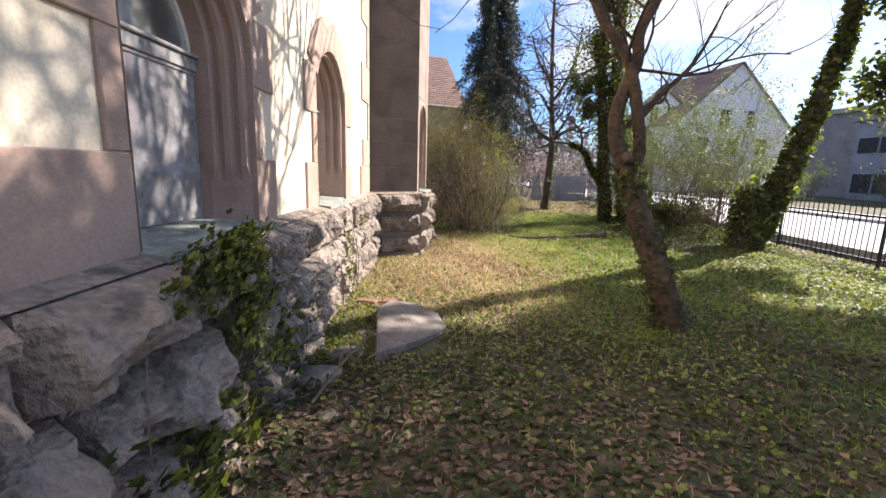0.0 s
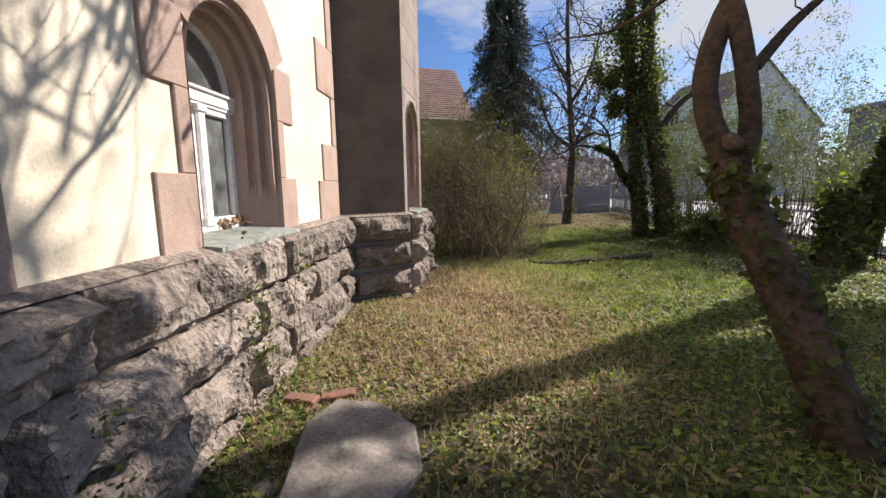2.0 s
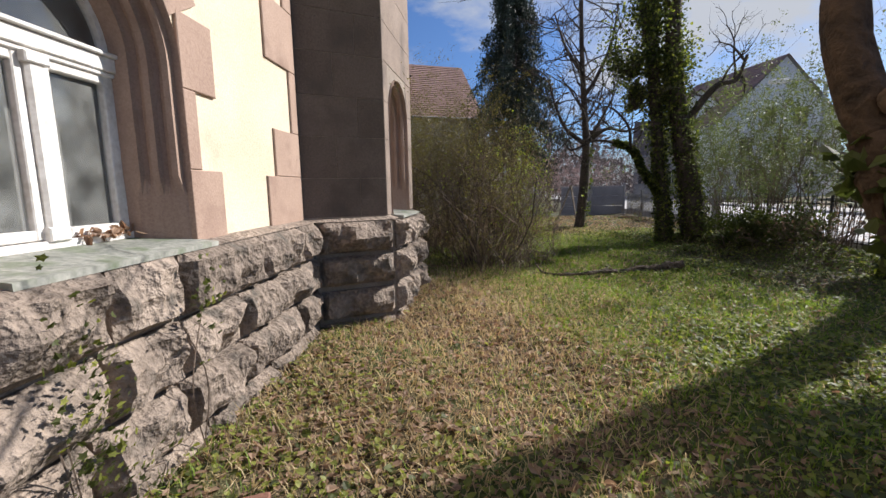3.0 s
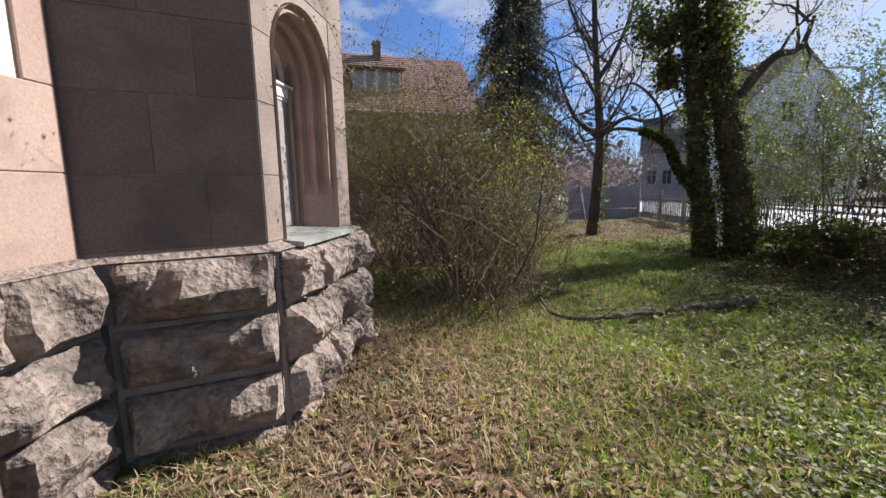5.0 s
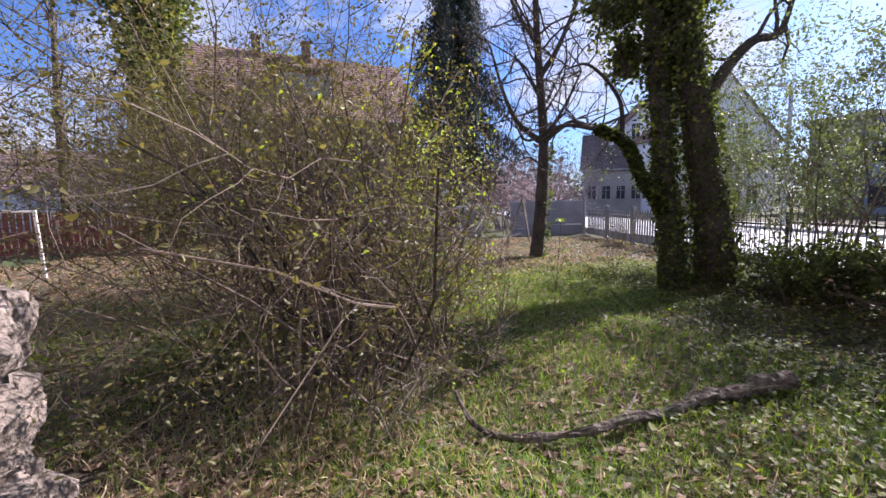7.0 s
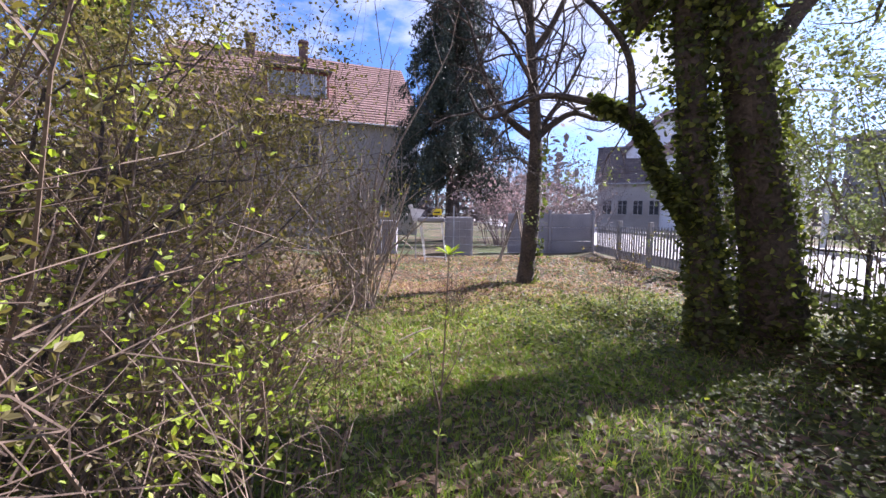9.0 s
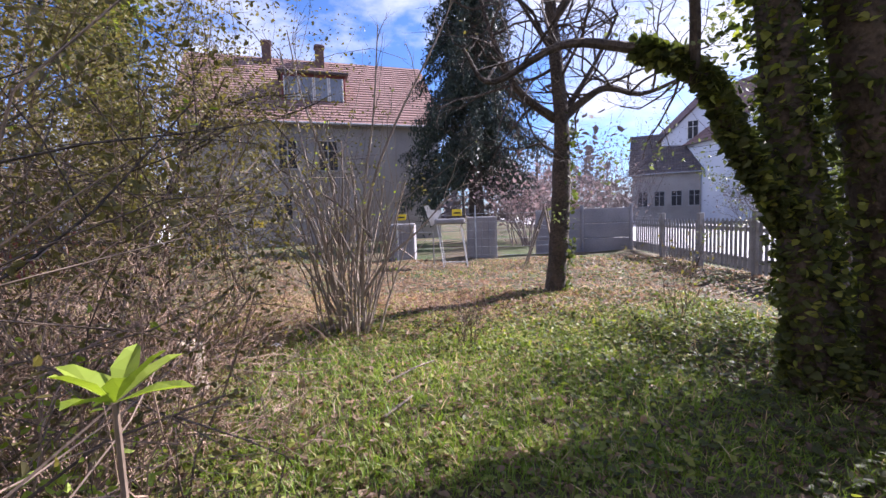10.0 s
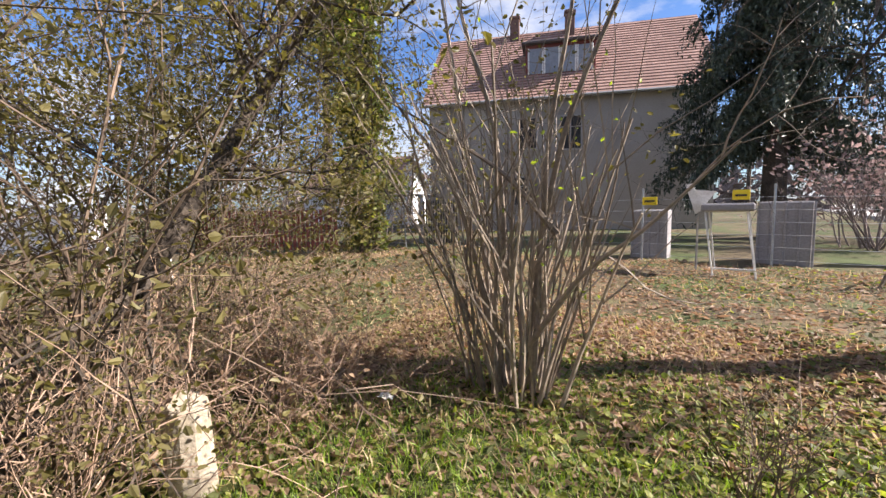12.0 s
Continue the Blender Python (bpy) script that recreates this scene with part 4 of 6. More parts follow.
house("dark_roofed_house", "low white house with a steep dark roof", (20.5, 59.0, 0), radians(-24), 6.4, 7.0, 5.2, 9.4, M_RENDER, M_TILEDARK, windows=[(0.6, 1.4, 0.9, 1.5), (2.2, 1.4, 0.9, 1.5), (3.8, 1.4, 0.9, 1.5), (5.4, 1.4, 0.9, 1.5)], group="houses across the street", rows=16, cols=24)
house("red_roofed_cottage", "small house with an orange tiled roof among the far trees", (-25.5, 34.0, 0), radians(12), 7.5, 6.0, 2.6, 5.0, M_WHITEWALL, M_TILE, windows=[(5.6, 0.8, 0.9, 1.2)], group="houses across the street", rows=12, cols=24)

# flat-roofed grey building and van-like garage front far right
g = thing("flat_roofed_building", (46, 34, -0.3), "blue-grey flat-roofed commercial building with window bands", "building")
a = Acc()
bevel_box(a, (40, 30, -0.3), (62, 44, 7.2), 0.05)
under(put("wall", a, M_BLUEGREY), g)
a = Acc()
bevel_box(a, (39.6, 29.6, 7.2), (62.4, 44.4, 7.7), 0.05)
under(put("roof_edge", a, M_CONCRETE), g)
for z0, z1 in ((0.4, 2.2), (4.2, 5.6)):
    for k in range(6):
        a = Acc()
        bevel_box(a, (39.9, 30.6 + k * 2.2, z0), (39.98, 32.5 + k * 2.2, z1), 0.02)
        under(put("window", a, M_DARK), g)
        a = Acc()
        bevel_box(a, (40.6 + k * 3.4, 29.9, z0), (43.6 + k * 3.4, 29.98, z1), 0.02)
        under(put("window", a, M_DARK), g)
g = thing("long_flat_building", (40, 46, -0.3), "long low grey building with a flat roof behind trees", "building")
a = Acc()
bevel_box(a, (42, 46, -0.3), (70, 52, 8.6), 0.05)
under(put("wall", a, M_CONCRETE), g)
a = Acc()
bevel_box(a, (41.5, 45.5, 8.6), (70.5, 52.5, 9.1), 0.05)
under(put("roof_edge", a, M_RENDER), g)
for k in range(8):
    a = Acc()
    bevel_box(a, (42.8 + k * 3.3, 45.92, 5.2), (45 + k * 3.3, 45.99, 6.9), 0.02)
    under(put("window", a, M_DARK), g)

lamp = thing("street_lamp", (19.7, 28.9, -0.08), "grey metal street lamp with one curved arm", "street lamp")
a = Acc()
tube(a, [(19.7, 28.9, -0.3), (19.7, 28.9, 3.5), (19.7, 28.9, 6.7)], [0.13, 0.11, 0.09], 8)
under(put("pole", a, M_GREYMETAL), lamp)
a = Acc()
tube(a, spline([(19.7, 28.9, 6.6), (19.5, 29.0, 6.8), (18.9, 29.4, 6.95), (18.3, 29.8, 7.0)], 10), 0.06, 6)
under(put("arm", a, M_GREYMETAL), lamp)
a = Acc()
tube(a, [(18.4, 29.75, 7.0), (18.15, 29.9, 7.02), (17.7, 30.2, 7.05), (17.55, 30.3, 7.05)], [0.06, 0.13, 0.13, 0.05], 8)
under(put("lamp_head", a, M_WHITE), lamp)
sg = thing("orange_sign", (21.0, 20.6, -0.2), "small orange sign on a thin pole by the street", "sign")
a = Acc()
tube(a, [(21.0, 20.6, -0.2), (21.0, 20.6, 1.4)], 0.03, 5)
under(put("pole", a, M_GREYMETAL), sg)
a = Acc()
bevel_box(a, (20.96, 20.4, 1.3), (21.04, 20.75, 2.2), 0.02)
under(put("sign_plate", a, M_ORANGE), sg)

# ---- yard things ----
slab = Acc()
ring = np.array([(-0.66, 4.3), (-0.56, 4.62), (-0.3, 4.68), (-0.02, 4.45), (0.07, 4.02), (-0.12, 3.66), (-0.5, 3.24)])
zs = gz(ring[:, 0], ring[:, 1])
top = np.column_stack([ring, zs + np.array((0.1, 0.1, 0.08, 0.06, 0.05, 0.06, 0.1))])
inset = top.copy()
inset[:, :2] = (top[:, :2] - top[:, :2].mean(0)) * 0.96 + top[:, :2].mean(0)
inset[:, 2] += 0.012
low = top.copy()
low[:, 2] = zs - 0.06
n = len(ring)
slab.add(np.vstack([low, top, inset]), [(i, i + n, (i + 1) % n + n, (i + 1) % n) for i in range(n)] + [(i + n, i + 2 * n, (i + 1) % n + 2 * n, (i + 1) % n + n) for i in range(n)])
slab.f.append(np.array([[2 * n + i for i in range(n)][::-1]]))
tagged(put("stone_slab", slab, M_SLAB), "grey polygonal stone slab lying in the grass", "stone slab")
for bx, by, bt in ((-0.62, 4.82, 0.4), (-0.85, 4.72, -0.2)):
    a = Acc()
    z = float(gz(bx, by))
    bevel_box(a, (bx - 0.12, by - 0.055, z - 0.02), (bx + 0.12, by + 0.055, z + 0.05), 0.008, bt)
    tagged(put("brick", a, M_BRICK), "worn red brick lying by the plinth", "brick", "loose bricks")
rng = np.random.default_rng(11)
for bx, by, s in ((-0.78, 3.45, 0.17), (-0.92, 3.05, 0.2), (0.5, 7.0, 0.06), (-0.72, 3.9, 0.09), (-0.68, 2.5, 0.1)):
    bm = bmesh.new()
    bmesh.ops.create_icosphere(bm, subdivisions=2, radius=1)
    for v in bm.verts:
        k = 1 + 0.3 * noise.noise(v.co * 1.7 + Vector((bx * 9, by * 5, 0)))
        v.co = Vector((v.co.x * s * k, v.co.y * s * k * 0.8, v.co.z * s * 0.28 * k))
    me = bpy.data.meshes.new("stone")
    bm.to_mesh(me)
    bm.free()
    me.materials.append(M_SLAB)
    ob = new("stone", me)
    ob.location, ob.rotation_euler = (bx, by, float(gz(bx, by)) + s * 0.02), (0, 0, bx * 20)
    tagged(ob, "flat grey stone lying by the plinth", "stone", "loose stones")

# fallen branch
log = thing("fallen_branch", (2.7, 10.2, float(gz(2.7, 10.2))), "long curved pale dead branch lying in the grass", "fallen branch")
a = Acc()
lp = spline([(1.5, 10.46, 0.02), (1.57, 10.3, -0.08), (1.67, 10.13, -0.1), (1.87, 10.06, -0.1), (2.28, 10.09, -0.09), (2.6, 10.2, -0.07), (2.92, 10.3, -0.1), (3.25, 10.44, -0.07), (3.5, 10.5, -0.08), (3.75, 10.57, -0.05), (4.0, 10.6, -0.04)], 60)
tube(a, lp, np.interp(np.arange(60), [0, 18, 34, 46, 59], [0.012, 0.024, 0.034, 0.05, 0.06]) * (1 + 0.16 * np.sin(np.arange(60) * 1.1) + 0.12 * np.sin(np.arange(60) * 2.7)), 11, 0.3, np.random.default_rng(2))
under(put("bark", a, M_LOG), log)
a = Acc()
tube(a, [lp[-1] - (lp[-1] - lp[-2]) * 0.2, lp[-1] + (lp[-1] - lp[-2]) * 0.3, lp[-1] + (lp[-1] - lp[-2]) * 0.7], [0.06, 0.05, 0.02], 9, 0.25, np.random.default_rng(3))
under(put("broken_end", a, M_HAZEL), log)["label"] = "splintered pale broken end"
for s, way, size in ((21, (0.1, -0.25, 0.2), 0.008), (36, (0.3, 0.2, 0.15), 0.012), (44, (0.35, -0.1, 0.1), 0.02), (28, (0.25, 0.3, 0.05), 0.012)):
    a = Acc()
    tube(a, spline([lp[s], lp[s] + np.array(way) * 0.5 + np.array((0.02, 0.01, 0)), lp[s] + np.array(way)], 6), np.linspace(size, 0.003, 6), 5)
    under(put("side_twig", a, M_DEADWOOD), log)
stick = Acc()
tube(stick, spline([(-0.8, 2.55, -0.1), (-0.7, 3.0, -0.02), (-0.55, 3.5, 0.04)], 12), np.linspace(0.014, 0.006, 12), 5)
tagged(put("stick", stick, M_TWIG), "thin bare stick lying by the plinth", "stick")
for sx, sy, ex, ey in ((2.0, 14.3, 2.35, 14.75), (2.1, 13.7, 2.25, 14.0)):
    a = Acc()
    tube(a, spline([(sx, sy, -0.1), ((sx + ex) / 2 + 0.05, (sy + ey) / 2, -0.05), (ex, ey, -0.08)], 8), np.linspace(0.012, 0.006, 8), 5)
    tagged(put("stick", a, M_DEADWOOD), "pale broken stick lying in the ivy", "stick", "loose sticks")

scrap = Acc()
n = 7
u, v = np.meshgrid(np.linspace(-0.05, 0.05, n), np.linspace(-0.035, 0.035, n), indexing="ij")
fold = 0.012 * np.sin(u * 90) * np.sin(v * 110 + 1) + 0.012 * np.abs(np.sin(u * 60 + v * 40)) + 0.01
i, j = np.meshgrid(np.arange(n - 1), np.arange(n - 1), indexing="ij")
scrap.add(np.stack([u + 0.63, v + 15.28, fold + float(gz(0.63, 15.28)) + 0.05], -1).reshape(-1, 3), np.stack([i * n + j, (i + 1) * n + j, (i + 1) * n + j + 1, i * n + j + 1], -1).reshape(-1, 4))
tagged(put("paper_scrap", scrap, M_WHITE), "crumpled white scrap of paper lying in the ivy", "paper scrap")

# pale post stump
st = thing("tree_stump", (0.47, 14.13, float(gz(0.47, 14.13))), "pale weathered split wood stump in the undergrowth", "tree stump")
a = Acc()
tube(a, [(0.45, 14.14, -0.3), (0.46, 14.135, -0.05), (0.47, 14.13, 0.15), (0.475, 14.13, 0.29), (0.48, 14.13, 0.31)], [0.125, 0.115, 0.108, 0.1, 0.085], 11, 0.1, np.random.default_rng(8))
under(put("wood", a, M_PALEWOOD), st)

# yard clutter before the far fence
rk = thing("metal_rack", (2.2, 22.3, float(gz(2.2, 22.3))), "white metal rack frame with a dark tray on top", "rack")
for p, q in (((1.86, 22.3, 1.0), (2.03, 22.15, -0.2)), ((2.48, 22.3, 1.0), (2.65, 22.15, -0.2)), ((1.9, 22.6, 1.0), (2.03, 22.75, -0.2)), ((2.5, 22.6, 1.0), (2.65, 22.75, -0.2)), ((2.02, 22.16, 0.0), (2.64, 22.16, 0.0)), ((1.86, 22.3, 1.0), (2.48, 22.3, 1.0))):
    a = Acc()
    tube(a, [p, q], 0.018, 6)
    under(put("leg", a, M_WHITE), rk)
a = Acc()
bevel_box(a, (1.8, 22.2, 1.0), (2.6, 22.75, 1.14), 0.03)
under(put("tray", a, M_CONCRETE), rk)
fu = thing("leaning_sheet", (1.75, 22.65, float(gz(1.75, 22.65))), "white tapered board leaning behind the rack", "board")
a = Acc()
v = [(1.5, 22.6, 1.5), (1.62, 22.6, 1.52), (1.66, 22.6, 1.4), (2.0, 22.6, 1.36), (1.75, 22.6, 1.0), (1.68, 22.6, 0.94)]
w = [(x, y + 0.03, z) for x, y, z in v]
a.add(v + w, [(i, (i + 1) % 6, 6 + (i + 1) % 6, 6 + i) for i in range(6)])
a.f.append(np.array([(5, 4, 3, 2, 1, 0), (6, 7, 8, 9, 10, 11)]))
under(put("board", a, M_WHITE), fu)
a = Acc()
tube(a, [(1.72, 22.66, 1.1), (1.72, 22.66, -0.2)], 0.02, 5)
under(put("stake", a, M_PICKET), fu)
tr = thing("trestle", (4.5, 22.4, float(gz(4.5, 22.4))), "pale wooden trestle ladder standing open on the leaves", "trestle")
for p, q in (((4.68, 22.3, 1.36), (4.08, 22.0, -0.2)), ((4.8, 22.6, 1.36), (4.2, 22.5, -0.2)), ((4.68, 22.3, 1.36), (4.95, 22.2, -0.2)), ((4.8, 22.6, 1.36), (5.05, 22.65, -0.2)), ((4.26, 22.1, 0.3), (4.37, 22.5, 0.3)), ((4.45, 22.2, 0.75), (4.55, 22.55, 0.75))):
    a = Acc()
    tube(a, [p, q], 0.026, 4)
    under(put("rail", a, M_DEADWOOD), tr)
for nm, lab, x0, x1, z0, z1, y, mt in (("wooden_crate", "pale stacked crate behind the wire fence", 0.2, 0.95, -0.2, 1.0, 24.4, M_CONCRETE), ("dark_container", "dark grey container standing behind the fence", 2.65, 3.55, 0.0, 1.15, 24.4, M_CONCRETE)):
    t0 = thing(nm, (x0, y, -0.2), lab, "container")
    a = Acc()
    bevel_box(a, (x0, y, -0.2), (x1, y + 0.7, z1), 0.03)
    under(put("body", a, mt), t0)
    for k in range(5):
        a = Acc()
        xx = x0 + (x1 - x0) * k / 4
        bevel_box(a, (xx - 0.02, y - 0.03, -0.2), (xx + 0.02, y - 0.002, z1), 0.006)
        under(put("rib", a, mt), t0)
for x0, x1, z0, z1 in ((0.49, 0.8, 1.12, 1.3), (2.2, 2.5, 1.2, 1.4), (-4.0, -3.7, 1.05, 1.25)):
    s0 = thing("yellow_sign", (x0, 23.95, z0), "small yellow sign with a dark line on the wire fence", "sign", "yellow signs")
    a = Acc()
    bevel_box(a, (x0, 23.975, z0), (x1, 23.996, z1), 0.006)
    under(put("plate", a, M_YELLOW), s0)
    a = Acc()
    box(a, (x0 + 0.05, 23.968, z0 + 0.07), (x1 - 0.05, 23.974, z0 + 0.11))
    under(put("text_bar", a, M_DARK), s0)
gate = thing("slatted_gate", (-7.2, 25.6, -0.2), "dark metal gate with upright slats beside the house", "gate")
for k in range(14):
    a = Acc()
    bevel_box(a, (-7.2 + k * 0.11, 25.6, -0.1), (-7.2 + k * 0.11 + 0.05, 25.63, 1.4), 0.006)
    under(put("slat", a, M_IRON), gate)
a = Acc()
bevel_box(a, (-7.4, 25.55, -0.3), (-7.25, 25.7, 1.6), 0.01)
under(put("post", a, M_CONCRETE), gate)
# dark red shed fence and white pole at the side
sh = thing("red_board_fence", (-10.5, 21.4, float(gz(-10.5, 21.4))), "dark red painted board fence at the yard's edge", "fence")
for k in range(34):
    a = Acc()
    bevel_box(a, (-13.4 + k * 0.16, 20.4 + 0.055 * k, -0.25), (-13.4 + k * 0.16 + 0.15, 20.43 + 0.055 * k, 1.15), 0.006)
    under(put("board", a, M_REDWOOD), sh)
fr = thing("clothesline", (-6.7, 16.9, float(gz(-6.7, 16.9))), "white wooden pole frame standing on the lawn", "clothesline")
a = Acc()
tube(a, [(-6.62, 16.9, -0.2), (-6.7, 16.9, 1.25)], 0.035, 6)
under(put("pole", a, M_WHITE), fr)
a = Acc()
tube(a, [(-6.7, 16.9, 1.22), (-8.4, 16.4, 1.25)], 0.03, 6)
under(put("crossbar", a, M_WHITE), fr)
a = Acc()
tube(a, [(-8.4, 16.4, -0.2), (-8.4, 16.4, 1.28)], 0.035, 6)
under(put("pole", a, M_WHITE), fr)
ww = Acc()
bevel_box(ww, (-17.4, 13.0, -0.3), (-17.1, 19.0, 1.45), 0.03)
tagged(put("garden_wall", ww, M_WHITEWALL), "white rendered garden wall beyond the shrubs", "wall", kind="structure")

# ---- trees and shrubs ----
def leaf_cloud(name, parent, mat, pos, rng, size, tilt=3.1, ivy=False):
    a = Acc()
    pos = pos[~on_way(pos, 0.8)]
    if ivy:
        scatter(a, COVER_V, LEAF_F, pos, turns(rng, len(pos), tilt), rng.uniform(*size, len(pos)))
    else:
        scatter(a, LEAF_V, LEAF_F, pos, turns(rng, len(pos), tilt), rng.uniform(*size, len(pos)))
    ob = under(put(name, a, mat), parent)
    ob["kind"] = "stuff"
    return ob


def around(rng, pts, radii, n, over=0.0):
    """Points just off the skin of a stem."""
    pts = np.asarray(pts)
    k = rng.integers(0, len(pts) - 1, n)
    t = rng.uniform(0, 1, (n, 1))
    p = pts[k] * (1 - t) + pts[k + 1] * t
    r = np.interp(k + t[:, 0], np.arange(len(pts)), radii)
    d = rng.normal(0, 1, (n, 3))
    d /= np.linalg.norm(d, axis=1, keepdims=True)
    return p + d * (r * rng.uniform(0.9, 1.25, n) + over * rng.uniform(0, 1, n) ** 2)[:, None]


# leaning tree with two stems that meet again
rng = np.random.default_rng(21)
lean = thing("leaning_tree", (2.44, 4.35, float(gz(2.44, 4.35))), "leaning bare tree with twin twisted stems and ivy at its foot", "tree")
a = Acc()
low_line = spline([(2.5, 4.28, -0.35), (2.4, 4.38, 0.1), (2.26, 4.6, 0.65), (2.14, 4.9, 1.2), (2.1, 5.0, 1.5)], 22)
tube(a, low_line, np.concatenate([[0.2], np.linspace(0.15, 0.125, 21)]), 12, 0.07, rng)
under(put("trunk", a, M_BARKWARM, smooth=True), lean)
tips = []
for pts, r0, r1 in (([(2.1, 5.0, 1.4), (1.95, 5.04, 1.8), (1.92, 5.05, 2.1), (2.02, 5.1, 2.42), (2.12, 5.1, 2.7), (2.12, 5.12, 3.0), (2.35, 5.2, 3.5), (2.5, 5.3, 4.3)], 0.088, 0.05),
                    ([(2.14, 4.98, 1.4), (2.2, 5.0, 1.7), (2.15, 5.0, 2.05), (2.06, 5.02, 2.45), (1.95, 5.05, 2.75), (1.66, 5.1, 3.15), (1.4, 5.0, 3.7), (1.2, 4.8, 4.6)], 0.074, 0.045)):
    a = Acc()
    ln = spline(pts, 30)
    tube(a, ln, np.linspace(r0, r1, 30), 10, 0.06, rng)
    for s in (15, 19, 23, 26, 29):
        for _ in range(2):
            grow(a, ln[s], rng.normal(0, 0.6, 3) + np.array((0.0, 0, 0.7)), rng.uniform(1.0, 1.9), 0.02, 2, rng, tips, bend=0.2)
    under(put("stem", a, M_BARKWARM, smooth=True), lean)
a = Acc()
for pts, r in (([(2.2, 5.0, 2.1), (2.4, 5.0, 2.35), (2.65, 5.0, 2.6), (2.85, 5.02, 2.95), (3.0, 5.05, 3.3)], 0.04), ([(2.55, 5.0, 2.5), (2.9, 5.0, 2.64), (3.37, 5.0, 2.76), (3.8, 5.1, 2.8)], 0.016)):
    ln = spline(pts, 16)
    tube(a, ln, np.linspace(r, 0.006, 16), 6)
    for s in (5, 8, 11, 14):
        grow(a, ln[s], rng.normal(0, 0.6, 3) + np.array((0.3, 0, 0.4)), rng.uniform(0.35, 0.7), 0.008, 1, rng, tips, bend=0.22)
under(put("dead_branch", a, M_BARKWARM), lean)
bm = bmesh.new()
bmesh.ops.create_icosphere(bm, subdivisions=3, radius=0.06)
for v in bm.verts:
    v.co = v.co * (1 + 0.35 * noise.noise(v.co * 14)) + Vector((2.03, 4.9, 1.62))
me = bpy.data.meshes.new("burl")
bm.to_mesh(me)
bm.free()
under(put("burl", me, M_BURL, label="pale brown knotted burl"), lean)
leaf_cloud("ivy", lean, M_IVY, around(rng, low_line, np.full(22, 0.145), 700, 0.05), rng, (0.04, 0.09), ivy=True)
# crown above: loose limbs, not joined to the stems, added to shadow the wall
a = Acc()
for _ in range(44):
    grow(a, (rng.uniform(1.0, 3.4), rng.uniform(4.7, 6.4), rng.uniform(4.1, 5.2)), rng.normal(0, 0.7, 3) + np.array((0, 0, 0.8)), rng.uniform(1.5, 2.6), 0.027, 2, rng, tips, bend=0.18)
under(put("crown", a, M_BARKWARM), lean)


def ivy_tree(name, label, stems, seed, n_leaf, crown=(), extra_limbs=(), puff=0.35, leaf=(0.05, 0.12)):
    rng = np.random.default_rng(seed)
    x, y, _ = stems[0][0][0]
    t = thing(name, (x, y, float(gz(x, y))), label, "tree", "ivy-clad trees")
    cloud = []
    total = sum(len(s[0]) for s in stems)
    for pts, r0, r1, fluff in stems:
        a = Acc()
        ln = spline(pts, 26)
        rad = np.linspace(r0, r1, 26)
        tube(a, ln, rad, 10, 0.09, rng)
        under(put("trunk", a, M_BARK, smooth=True), t)
        k = int(n_leaf * len(pts) / total)
        low = int(np.clip((ln[:, 2] < 2.3).sum(), 2, 24))
        cloud.append(around(rng, ln[:low], rad[:low] * 1.05, k * low // 26, fluff * 0.3))
        cloud.append(around(rng, ln[low - 1:], rad[low - 1:] * 1.05, k * (26 - low) // 26, fluff))
    for pts, r0 in extra_limbs:
        a, tips = Acc(), []
        ln = spline(pts, 18)
        tube(a, ln, np.linspace(r0, r0 * 0.3, 18), 7)
        for s in (6, 9, 12, 14, 16):
            grow(a, ln[s], rng.normal(0, 0.6, 3) + np.array((0.1, 0, 0.4)), rng.uniform(0.8, 1.5), r0 * 0.3, 2, rng, tips, bend=0.22)
        under(put("limb", a, M_BARK), t)
    for cx, cy, cz, rad, k in crown:
        c = rng.normal(0, 1, (14, 3))
        c = c / np.linalg.norm(c, axis=1, keepdims=True) * rng.uniform(0.2, 1, (14, 1)) * rad + np.array((cx, cy, cz))
        q = c[rng.integers(0, 14, k)] + rng.normal(0, rad * 0.24, (k, 3))
        cloud.append(q)
        a, tips = Acc(), []
        for e in c[:8]:
            tube(a, spline([(cx, cy, cz - rad * 0.5), (np.array((cx, cy, cz)) + e) / 2 + rng.normal(0, 0.1, 3), e], 6), np.linspace(0.05, 0.012, 6), 5)
        under(put("branch", a, M_BARK), t)
    pos = np.vstack(cloud)
    cut = rng.uniform(0, 1, len(pos)) < 0.8
    leaf_cloud("ivy_leaves", t, M_IVY, pos[cut], rng, leaf, ivy=True)
    leaf_cloud("young_leaves", t, M_IVYLIT, pos[~cut], rng, leaf, ivy=True)
    return t


